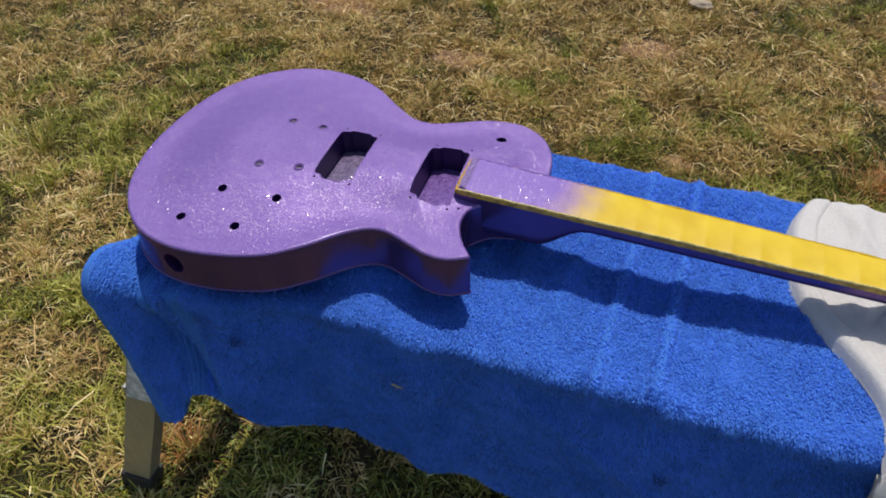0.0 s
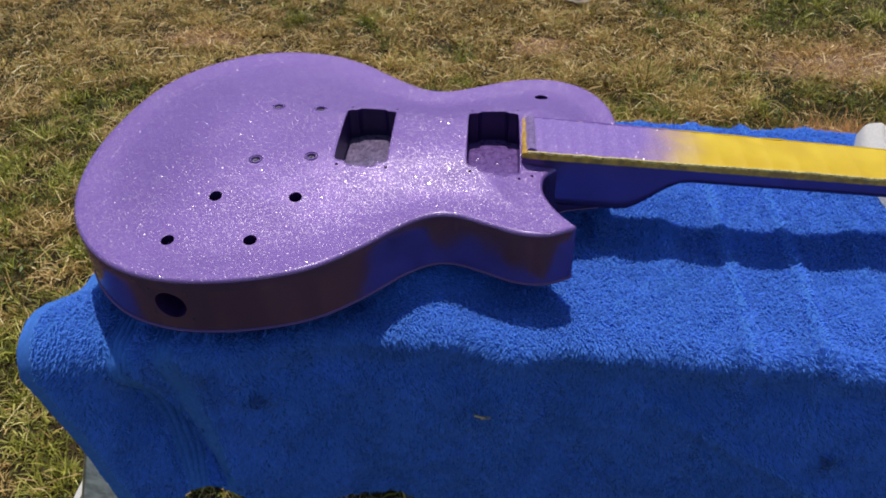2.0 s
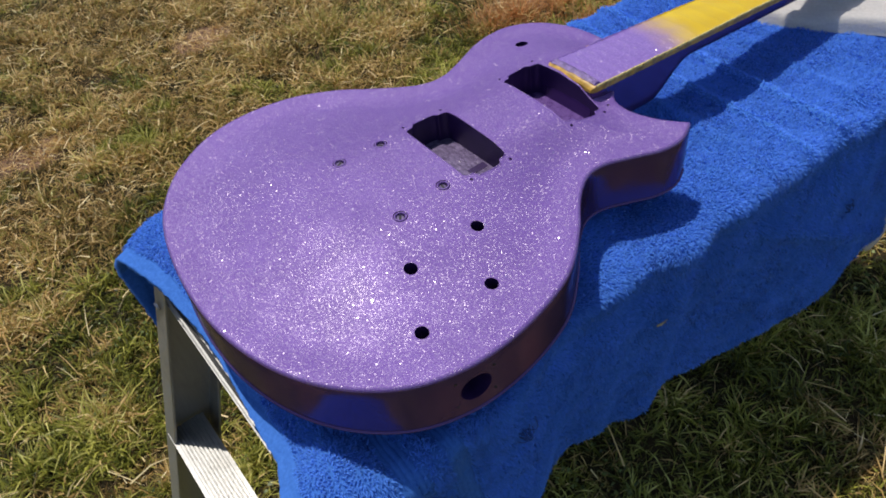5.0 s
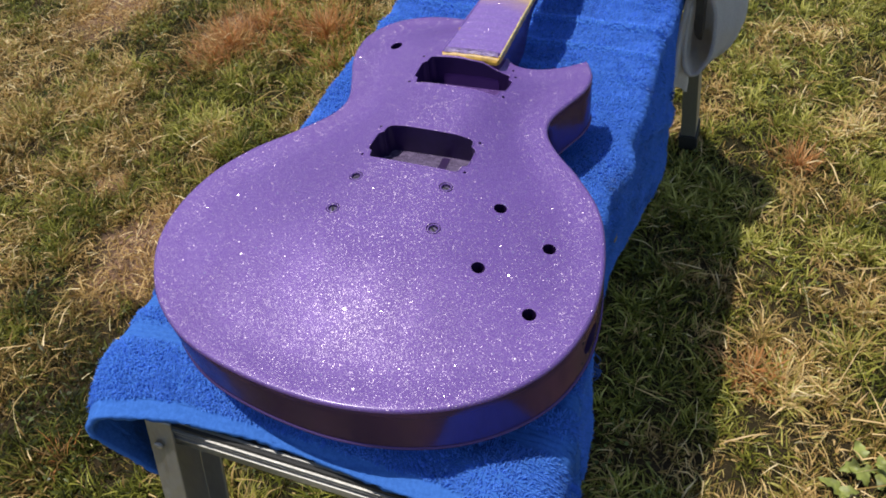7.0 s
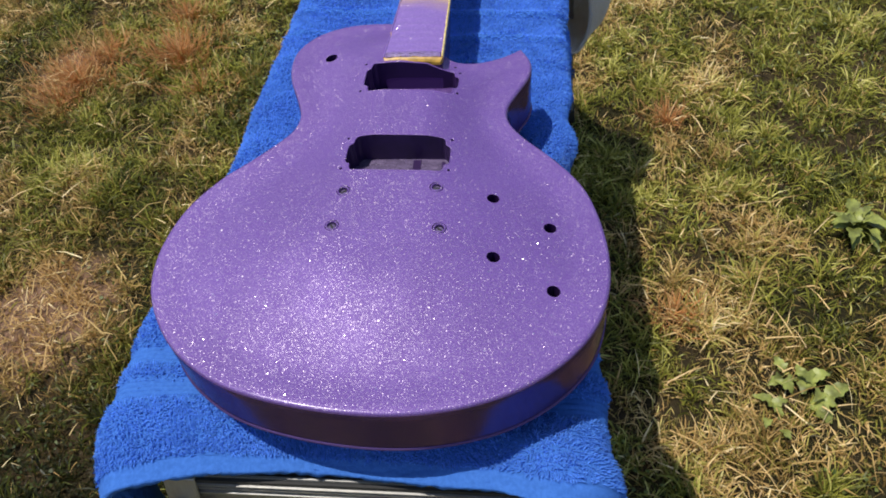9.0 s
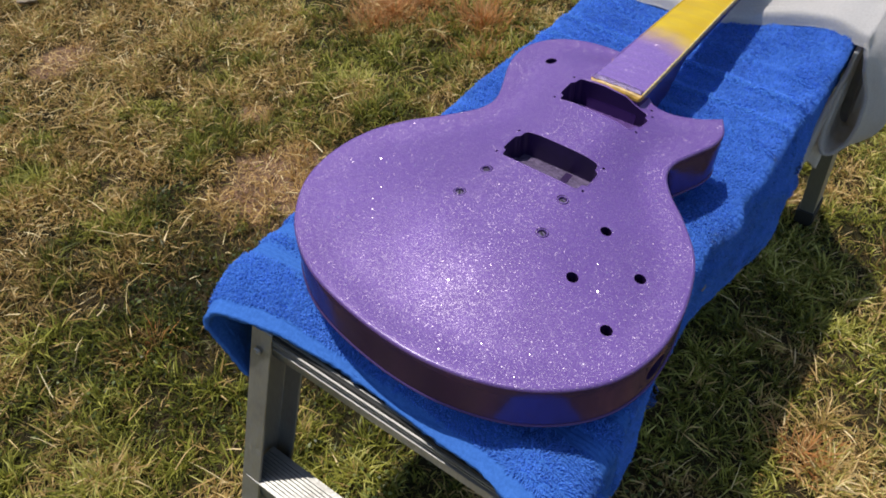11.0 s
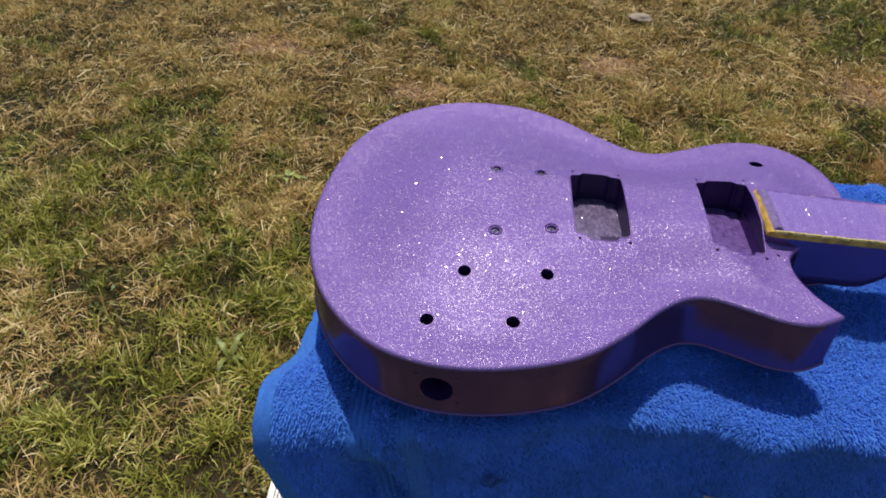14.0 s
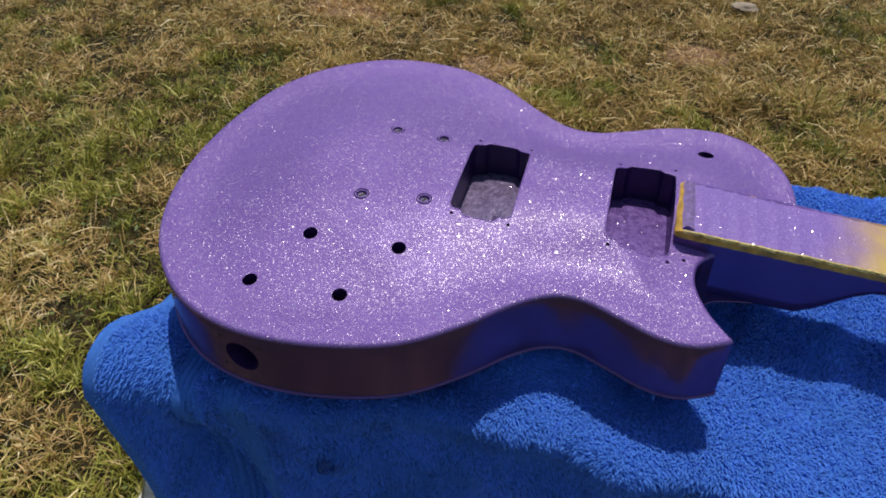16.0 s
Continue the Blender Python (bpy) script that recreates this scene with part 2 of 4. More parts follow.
BLUE_D, BLUE_L = (0.036, 0.125, 0.42), (0.052, 0.165, 0.52)
LOOP_D, LOOP_L = (0.074, 0.225, 0.66), (0.140, 0.360, 0.97)
PAINT = glitter_paint()
EDGE_PAINT = glitter_paint("purple_paint_gathered_at_the_edge", 0.5, 0.22)
SIDES = side_paint()
TAPE = tape_material()
BOARD_EDGE = plain("yellow_taped_board_edge", (0.47, 0.265, 0.035), 0.42, 0, 0.38, 130)
TAPE_LIP = plain("torn_tape_lip", (0.80, 0.60, 0.20), 0.3, 0, 0.30, 420)
BLUE = towel_cloth("blue_terry_cloth", BLUE_D, BLUE_L, band=((-0.140, -0.123), (-0.110, -0.091), (-0.30, -0.185)))
BLUE_FIBRE = fibre("blue_terry_loops", LOOP_D, LOOP_L)
WHITE = towel_cloth("white_cotton_cloth", (0.70, 0.665, 0.63), (0.78, 0.745, 0.71), thin=0.38)
METAL = aluminium()
STEEL = plain("zinc_plated_steel", (0.45, 0.44, 0.46), 0.35, 0.9)
RUBBER = plain("black_rubber", (0.018, 0.017, 0.016), 0.7)
STICKER = plain("worn_white_sticker", (0.55, 0.55, 0.52), 0.6, 0, 0.35, 90)
# the shade inside holes and cavities is put into this darker purple
CAVITY = plain("shaded_purple_overspray", (0.030, 0.010, 0.070), 0.42, 0.1)
FLOOR = cavity_floor("oversprayed_cavity_floor", (0.125, 0.095, 0.175), (0.20, 0.15, 0.27))
NECK_FLOOR = cavity_floor("purple_cavity_floor", (0.125, 0.062, 0.24), (0.17, 0.090, 0.31))
SOIL = soil()
GRASS = blade_material(
    "lawn_blades",
    ((0.0, (0.020, 0.024, 0.005)), (0.35, (0.130, 0.141, 0.016)), (0.7, (0.385, 0.366, 0.058)), (1.0, (0.68, 0.61, 0.185))),
    ((0.0, (0.13, 0.072, 0.022)), (0.4, (0.51, 0.31, 0.105)), (0.8, (0.80, 0.555, 0.245)), (1.0, (0.92, 0.75, 0.42))),
)
CLOVER = blade_material("clover_leaves", ((0.0, (0.030, 0.048, 0.008)), (1.0, (0.17, 0.215, 0.045))), ((0.0, (0.10, 0.08, 0.02)), (1.0, (0.30, 0.27, 0.09))))
RUST = blade_material(
    "withered_tuft_blades",
    ((0.0, (0.38, 0.135, 0.034)), (1.0, (0.66, 0.28, 0.085))),
    ((0.0, (0.40, 0.20, 0.07)), (1.0, (0.66, 0.42, 0.19))),
)
WEED = plain("weed_leaf", (0.200, 0.220, 0.045), 0.5, 0, 0.5, 45)
STONE = plain("pale_stone", (0.30, 0.235, 0.165), 0.85, 0, 0.2, 60)


# ---- shared builders ----
def part(name, bm, material, parent=None, label="", smooth=None):
    """Links a bmesh as one mesh object, under a thing where one is given."""
    mesh = bpy.data.meshes.new(name)
    bm.to_mesh(mesh)
    bm.free()
    mesh.materials.append(material)
    if smooth is not None:
        for f in mesh.polygons:
            f.use_smooth = True
        mesh.set_sharp_from_angle(angle=radians(smooth))
    ob = new(name, mesh)
    ob.parent = parent
    return tagged(ob, label)


def box_bm(x0, x1, y0, y1, z0, z1, bevel=0.0):
    bm = bmesh.new()
    bmesh.ops.create_cube(bm, size=1.0)
    for v in bm.verts:
        v.co = ((x0 + x1) / 2 + v.co.x * (x1 - x0), (y0 + y1) / 2 + v.co.y * (y1 - y0), (z0 + z1) / 2 + v.co.z * (z1 - z0))
    if bevel:
        bmesh.ops.bevel(bm, geom=bm.edges[:], offset=bevel, segments=2, affect="EDGES")
    return bm


def join_bm(*some):
    out = bmesh.new()
    for bm in some:
        mesh = bpy.data.meshes.new("piece")
        bm.to_mesh(mesh)
        bm.free()
        out.from_mesh(mesh)
        bpy.data.meshes.remove(mesh)
    return out


def tube_bm(centre, r0, r1, z0, z1, sides=20, ring=None):
    """A short upright tube (outer r0, inner r1) or, with r1 0, a disc-capped cylinder."""
    bm = bmesh.new()
    cx, cy = centre
    loops = [(r0, z0), (r0, z1 - 0.0004), (r0 - 0.0004, z1)]
    loops += [(r1 + 0.0004, z1), (r1, z1 - 0.0004), (r1, z0)] if r1 else []
    rings = [[bm.verts.new((cx + r * math.cos(a * math.tau / sides), cy + r * math.sin(a * math.tau / sides), z)) for a in range(sides)] for r, z in loops]
    for a, b in zip(rings, rings[1:]):
        for i in range(sides):
            bm.faces.new((a[i], a[(i + 1) % sides], b[(i + 1) % sides], b[i]))
    if not r1:
        bm.faces.new(rings[-1])
    return bm


def lattice(x, y, seed):
    h = np.sin(x * 127.1 + y * 311.7 + seed * 74.7) * 43758.5453
    return h - np.floor(h)


def vnoise(x, y, scale, seed=0):
    """Smooth value noise, 0 to 1."""
    x, y = np.asarray(x) * scale, np.asarray(y) * scale
    xi, yi = np.floor(x), np.floor(y)
    fx, fy = x - xi, y - yi
    fx, fy = fx * fx * (3 - 2 * fx), fy * fy * (3 - 2 * fy)
    a, b = lattice(xi, yi, seed), lattice(xi + 1, yi, seed)
    c, d = lattice(xi, yi + 1, seed), lattice(xi + 1, yi + 1, seed)
    return (a * (1 - fx) + b * fx) * (1 - fy) + (c * (1 - fx) + d * fx) * fy


def fbm(x, y, scale, seed=0, octaves=4):
    total, amount, norm = 0.0, 1.0, 0.0
    for o in range(octaves):
        total = total + amount * vnoise(x, y, scale * 2**o, seed + 7 * o)
        norm, amount = norm + amount, amount * 0.5
    return total / norm


def step(a, b, x):
    t = np.clip((np.asarray(x, float) - a) / (b - a), 0, 1)
    return t * t * (3 - 2 * t)


def mesh_from(name, verts, faces, material, attributes=(), smooth=True):
    """A mesh object from arrays; faces: an (n, 3) or (n, 4) array."""
    mesh = bpy.data.meshes.new(name)
    verts, faces = np.asarray(verts, np.float32), np.asarray(faces, np.int32)
    k = faces.shape[1]
    mesh.vertices.add(len(verts))
    mesh.vertices.foreach_set("co", verts.ravel())
    mesh.loops.add(faces.size)
    mesh.loops.foreach_set("vertex_index", faces.ravel())
    mesh.polygons.add(len(faces))
    mesh.polygons.foreach_set("loop_start", np.arange(len(faces), dtype=np.int32) * k)
    mesh.polygons.foreach_set("loop_total", np.full(len(faces), k, np.int32))
    if smooth:
        mesh.polygons.foreach_set("use_smooth", np.ones(len(faces), bool))
    for key, values in attributes:
        mesh.attributes.new(key, "FLOAT", "POINT").data.foreach_set("value", np.asarray(values, np.float32))
    mesh.update(calc_edges=True)
    mesh.materials.append(material)
    return new(name, mesh)


# ---- the ground ----
def bare(x, y):
    """How bare the lawn is (0 to 1): known worn spots and a little chance."""
    spots = ((0.28, 0.71, 0.16, 0.14), (0.30, 1.47, 0.10, 0.07), (-0.22, 1.28, 0.10, 0.06), (-0.70, 1.52, 0.14, 0.08), (1.11, 1.38, 0.25, 0.15), (0.98, 0.98, 0.13, 0.09), (0.42, 0.92, 0.05, 0.04))
    out = 0.0
    for cx, cy, rx, ry in spots:
        out = np.maximum(out, np.exp(-(((x - cx) / rx) ** 2 + ((y - cy) / ry) ** 2)))
    return np.clip(out * (0.6 + 0.8 * vnoise(x, y, 40, 5)), 0, 1)


def dryness(x, y):
    """How withered the lawn is (0 to 1)."""
    broad = 0.42 * fbm(x, y, 2.2, 3, 4) + 0.58 * fbm(x, y, 13.0, 13, 3)
    patches = ((-0.58, -0.10, 0.25, 0.20), (-0.67, 0.70, 0.16, 0.13), (-0.75, 1.54, 0.28, 0.2), (0.30, 1.5, 0.22, 0.15), (-0.24, 1.28, 0.22, 0.12), (1.1, 1.4, 0.3, 0.2), (0.9, -0.45, 0.3, 0.2), (0.30, -0.42, 0.2, 0.12), (-0.2, 0.95, 0.22, 0.13), (-0.42, 0.95, 0.22, 0.25), (-0.25, 0.0, 0.12, 0.12))
    for cx, cy, rx, ry in patches:
        broad = broad + 0.15 * np.exp(-(((x - cx) / rx) ** 2 + ((y - cy) / ry) ** 2))
    tilt = -0.01 - 0.10 * np.exp(-(((x - 0.05) / 0.25) ** 2 + ((y - 0.57) / 0.18) ** 2)) - 0.09 * np.exp(-(((x + 0.55) / 0.38) ** 2 + ((y - 0.40) / 0.36) ** 2)) + 0.15 * step(0.6, 1.3, y) * step(1.2, 0.2, x) - 0.06 * step(0.2, 1.2, x) * step(1.4, 0.4, y) - 0.06 * step(-0.1, -0.4, y)
    return np.clip(step(0.45, 0.63, broad + tilt) + 0.8 * bare(x, y), 0, 1)


def ground_height(x, y):
    return 0.012 * (fbm(x, y, 3.0, 11, 3) - 0.5) + 0.010 * (fbm(x, y, 25, 17, 2) - 0.5) - 0.012


def edge_fade(x, y):
    """1 where single blades stand, 0 where the turf is too far off to tell them apart."""
    return step(2.2, 1.5, np.abs(x)) * step(2.6, 1.9, y) * step(-1.15, -0.75, y)


def build_ground():
    near = np.linspace(-2.6, 3.0, 281)
    axis_x = np.concatenate([[-400, -60, -12, -5], near, [5, 12, 60, 400]])
    axis_y = np.concatenate([[-400, -60, -12, -5], np.linspace(-1.6, 3.2, 241), [5, 12, 60, 400]])
    gx, gy = np.meshgrid(axis_x, axis_y)
    far = (np.abs(gx) > 3.5) | (np.abs(gy) > 3.5)
    gz = np.where(far, -0.012, ground_height(gx, gy))
    w, h = len(axis_x), len(axis_y)
    idx = np.arange(w * h).reshape(h, w)
    faces = np.stack([idx[:-1, :-1], idx[:-1, 1:], idx[1:, 1:], idx[1:, :-1]], -1).reshape(-1, 4)
    worn = np.where(far, 0.0, bare(gx, gy))
    ob = mesh_from("ground", np.stack([gx, gy, gz], -1).reshape(-1, 3), faces, SOIL, (("bare", worn.ravel()), ("turf", (1 - edge_fade(gx, gy)).ravel())))
    tagged(ob, "dry brown soil and thatch under a patchy lawn", "ground", kind="structure")


def blades(name, x, y, z, length, width, lean, heading, dry, rnd, material, curl=0.6):
    """Bent tapering blades: five points each."""
    n = len(x)
    dx, dy = np.cos(heading), np.sin(heading)
    sx, sy = -dy, dx
    roll = np.random.uniform(-1.2, 1.2, n)
    sz = np.sin(roll)
    sx, sy = sx * np.cos(roll), sy * np.cos(roll)
    a1, a2 = lean, np.clip(lean + curl * np.random.uniform(0.1, 1.0, n), 0, 1.75)
    mx, mz = 0.5 * length * np.sin(a1), 0.5 * length * np.cos(a1)
    tx, tz = mx + 0.5 * length * np.sin(a2), mz + 0.5 * length * np.cos(a2)
    hw = width / 2
    v = np.empty((n, 5, 3), np.float32)
    v[:, 0] = np.stack([x - sx * hw, y - sy * hw, z - sz * hw], -1)
    v[:, 1] = np.stack([x + sx * hw, y + sy * hw, z + sz * hw], -1)
    v[:, 2] = np.stack([x + dx * mx + sx * hw * 0.85, y + dy * mx + sy * hw * 0.85, z + mz + sz * hw], -1)
    v[:, 3] = np.stack([x + dx * mx - sx * hw * 0.85, y + dy * mx - sy * hw * 0.85, z + mz - sz * hw], -1)
    v[:, 4] = np.stack([x + dx * tx, y + dy * tx, z + tz], -1)
    base = np.arange(n, dtype=np.int32)[:, None] * 5
    f = np.concatenate([base + np.array([0, 1, 2]), base + np.array([0, 2, 3]), base + np.array([3, 2, 4])])
    return mesh_from(name, v.reshape(-1, 3), f, material, (("dry", np.repeat(dry, 5)), ("rnd", np.repeat(rnd, 5))))


def scatter(count):
    """Places on the lawn round the bench, thinning with distance."""
    x, y = np.random.uniform(-2.2, 2.3, count), np.random.uniform(-1.15, 2.6, count)
    near = np.exp(-((np.hypot(x - 0.2, y - 0.5) / 1.7) ** 2))
    rim_fade = edge_fade(x, y)
    keep = np.random.uniform(0, 1, count) < (0.35 + 0.65 * near) * (0.15 + 0.85 * rim_fade)
    return x[keep], y[keep]


def tone(x, y):
    """How light the turf is, from broad patches down to single clumps."""
    pale = 0.24 * np.exp(-(((x + 0.50) / 0.50) ** 2 + ((y + 0.05) / 0.30) ** 2)) + 0.06 * step(-0.3, -0.6, x)
    deep = 0.52 * np.exp(-(((x - 0.08) / 0.30) ** 2 + ((y - 0.56) / 0.20) ** 2)) + 0.09 * step(0.7, 1.2, y) + 0.13 * np.exp(-(((x - 0.25) / 0.85) ** 2 + ((y - 0.65) / 0.36) ** 2))
    return 0.40 * (vnoise(x, y, 9, 31) - 0.42) + 0.34 * (vnoise(x, y, 42, 33) - 0.5) + pale - deep


def build_lawn():
    # clumps: blades fan out from one root
    cx, cy = scatter(56000)
    keep = np.random.uniform(0, 1, len(cx)) > 0.75 * bare(cx, cy) + 0.35 * step(0.52, 0.36, fbm(cx, cy, 14, 23, 3))
    cx, cy = cx[keep], cy[keep]
    vigour = np.clip(0.52 + 0.9 * fbm(cx, cy, 14, 23, 3) * vnoise(cx, cy, 31, 27) * 2 + np.random.normal(0, 0.16, len(cx)), 0.3, 1.9)
    hue = np.random.normal(0, 0.10, len(cx))
    count = np.random.poisson(18 * vigour)
    k = np.repeat(np.arange(len(cx)), count)
    n = len(k)
    out, round_at = np.abs(np.random.normal(0, 0.012, n)) * np.sqrt(vigour[k]), np.random.uniform(0, math.tau, n)
    x, y = cx[k] + out * np.cos(round_at), cy[k] + out * np.sin(round_at)
    length = np.random.uniform(0.012, 0.036, n) * vigour[k]
    lean = np.clip(np.random.beta(2.0, 2.2, n) * 1.1 + 14 * out, 0, 1.5)
    heading = round_at + np.random.normal(0, 0.9, n)
    dry, worn = dryness(x, y), bare(x, y)
    rnd = np.clip(0.10 + np.random.beta(1.5, 1.8, n) * 0.62 + 0.55 * tone(x, y) + 0.32 * tone(cx, cy)[k] + hue[k] + 7.0 * (length - 0.020), 0, 1)
    tint = np.clip(np.where(np.random.uniform(0, 1, n) < 0.07 + dry * 0.52, 0.72 + 0.28 * rnd, dry * 0.26), 0, 1)
    spent = np.clip(1.5 * worn, 0, 1)
    tint = np.maximum(tint, spent * (np.random.uniform(0, 1, n) < 1.3 * worn))
    rnd = rnd * (1 - spent) + spent * np.random.uniform(0.2, 0.65, n)
    lawn = blades("lawn_grass", x, y, ground_height(x, y), length, np.random.uniform(0.0012, 0.0034, n), lean, heading, tint, rnd, GRASS, 1.1)
    tagged(lawn, "short patchy green and straw-coloured lawn grass", "grass", kind="stuff")
    # the short dead growth between the clumps
    x, y = scatter(300000)
    n = len(x)
    dry, worn = dryness(x, y), bare(x, y)
    rnd = np.clip(np.random.beta(1.1, 2.6, n) * 0.72 + 0.45 * tone(x, y) + 0.25 * dry + 0.25 * worn, 0, 1)
    under = blades("thatch", x, y, ground_height(x, y), np.random.uniform(0.008, 0.026, n), np.random.uniform(0.0010, 0.0026, n), np.random.uniform(0.5, 1.5, n), np.random.uniform(0, math.tau, n), np.clip(0.25 + 0.6 * dry + np.random.normal(0, 0.25, n) + worn, 0, 1), rnd, GRASS, 1.0)
    tagged(under, "short dead growth and cut stems between the grass clumps", "thatch", kind="stuff")
    # low patches of small round leaves
    x, y = scatter(110000)
    keep = (np.random.uniform(0, 1, len(x)) < step(0.50, 0.62, fbm(x, y, 6.5, 41, 3)) * (1 - bare(x, y))) & (dryness(x, y) < 0.65)
    x, y = x[keep], y[keep]
    n = len(x)
    leaves = blades("clover", x, y, ground_height(x, y) + np.random.uniform(0.004, 0.020, n), np.random.uniform(0.004, 0.009, n), np.random.uniform(0.0035, 0.0065, n), np.random.uniform(0.9, 1.6, n), np.random.uniform(0, math.tau, n), np.random.uniform(0, 0.25, n), np.clip(np.random.uniform(0, 1, n) + tone(x, y), 0, 1), CLOVER, 0.4)
    tagged(leaves, "low dark green clover leaves among the grass", "clover", kind="stuff")
    x, y = scatter(150000)
    keep = np.random.uniform(0, 1, len(x)) < 0.05 + 0.55 * dryness(x, y) - 0.15 * bare(x, y)
    x, y = x[keep], y[keep]
    n = len(x)
    straw = blades("dry_grass", x, y, ground_height(x, y) + np.random.uniform(0.004, 0.024, n), np.where(np.random.uniform(0, 1, n) < 0.2, np.random.uniform(0.04, 0.085, n), np.random.uniform(0.010, 0.036, n)), np.random.uniform(0.0009, 0.0024, n), np.random.uniform(1.0, 1.6, n), np.random.uniform(0, math.tau, n), np.random.uniform(0.8, 1, n), np.random.uniform(0.25, 1, n), GRASS, 0.9)
    tagged(straw, "dry straw-coloured cut grass lying on the lawn", "dry grass", kind="stuff")


def tuft(name, cx, cy, spread, count, tall, material, label, category, dry=0.5, lean=0.7):
    r = np.abs(np.random.normal(0, spread, count))
    a = np.random.uniform(0, math.tau, count)
    x, y = cx + r * np.cos(a), cy + r * np.sin(a)
    heading = a + np.random.normal(0, 0.7, count)
    ob = blades(name, x - cx, y - cy, 0 * x, np.random.uniform(0.4, 1.0, count) * tall, np.random.uniform(0.0012, 0.003, count), np.random.beta(2, 2, count) * lean + 0.1, heading, np.clip(np.random.normal(dry, 0.3, count), 0, 1), np.random.uniform(0, 1, count), material, 0.9)
    ob.location = (cx, cy, float(ground_height(cx, cy)))
    return tagged(ob, label, category, kind="stuff")


def leaf_bm(length, width, bend, fold=0.25):
    """A lobed leaf with a folded midrib and a crinkled blade."""
    bm = bmesh.new()
    rows = []
    phase = random.uniform(0, 6)
    for i in range(12):
        t = i / 11
        w = width * math.sin(math.pi * min(1, 0.06 + 0.94 * t)) ** 0.8 * (1 - 0.25 * t) if i < 11 else 0.0005
        x, z = length * math.sin(bend * t) / max(bend, 0.01), length * (1 - math.cos(bend * t)) / max(bend, 0.01) * -1 + 0.55 * length * t * (1 - 0.6 * t)
        row = []
        for s in (-1, -0.55, 0, 0.55, 1):
            lobe = 1 + (0.24 * math.sin(i * 1.9 + phase + s) + random.uniform(-0.12, 0.12)) * abs(s)
            crinkle = 0.06 * width * math.sin(i * 2.3 + 3 * s + phase) + 0.16 * width * abs(s) * math.sin(i * 1.1 + 2 * phase)
            row.append(bm.verts.new((x + 0.10 * width * s * s, s * w * lobe, z + abs(s) * w * fold + crinkle)))
        rows.append(row)
    for a, b in zip(rows, rows[1:]):
        for i in range(4):
            bm.faces.new((a[i], a[i + 1], b[i + 1], b[i]))
    return bm


def weed(cx, cy, leaves, size, wide, label):
    plant = new("broadleaf_weed")
    plant.location = (cx, cy, float(ground_height(cx, cy)) + 0.004)
    loose = size * (0.6 if wide > 0.2 else 0.12)
    for i in range(leaves):
        k = random.uniform(0.55, 1.2)
        leaf = part("leaf", leaf_bm(size * k, size * wide * k, random.uniform(0.5, 1.1)), WEED, plant, smooth=60)
        leaf.location = (random.uniform(-loose, loose), random.uniform(-loose, loose), 0.008)
        leaf.rotation_euler = (random.uniform(-0.35, 0.35), random.uniform(-0.75, 0.0), i * 2.4 + random.uniform(-0.4, 0.4))
    return tagged(plant, label, "weed", "weeds")


build_ground()
build_lawn()
for cx, cy, spread, count, tall in ((0.95, 0.94, 0.075, 700, 0.065), (1.06, 0.90, 0.05, 350, 0.06), (1.035, 0.71, 0.055, 600, 0.09), (1.21, 0.75, 0.06, 350, 0.07), (0.86, 0.95, 0.05, 300, 0.05), (0.785, -0.395, 0.022, 170, 0.065), (0.295, -0.345, 0.028, 150, 0.06), (-0.13, 0.603, 0.020, 55, 0.060), (-0.27, -0.09, 0.03, 150, 0.06), (0.90, 0.62, 0.05, 160, 0.06)):
    tuft("withered_tuft", cx, cy, spread, count, tall, RUST, "withered rust-brown grass tuft in the lawn", "grass tuft")
for cx, cy, spread, count, tall in ((-1.10, 0.55, 0.05, 160, 0.14), (-1.0, 0.75, 0.05, 120, 0.10), (0.55, 1.25, 0.07, 220, 0.08)):
    tuft("tall_grass_tuft", cx, cy, spread, count, tall, GRASS, "taller green grass tuft in the lawn", "grass tuft", 0.1, 0.9)
for cx, cy, leaves, size, wide in ((0.49, -0.675, 19, 0.066, 0.18), (0.165, -0.515, 12, 0.046, 0.27), (-0.48, 0.83, 6, 0.045, 0.17), (-0.46, 0.305, 4, 0.045, 0.12), (0.115, -0.455, 5, 0.040, 0.24)):
    weed(cx, cy, leaves, size, wide, "green broad-leaved weed growing in the lawn")


def build_stone():
    bm = bmesh.new()
    bmesh.ops.create_icosphere(bm, subdivisions=3, radius=1)
    for v in bm.verts:
        k = 0.85 + 0.35 * noise.noise(v.co * 1.3)
        v.co = Vector((v.co.x * 0.046 * k, v.co.y * 0.026 * k, v.co.z * 0.014 * k))
    ob = part("stone", bm, STONE, smooth=50)
    ob.location = (0.42, 1.775, 0.012)
    tagged(ob, "flat pale stone lying in the grass", "stone")


build_stone()


# ---- the aluminium work platform ----
DECK_Z = 0.457


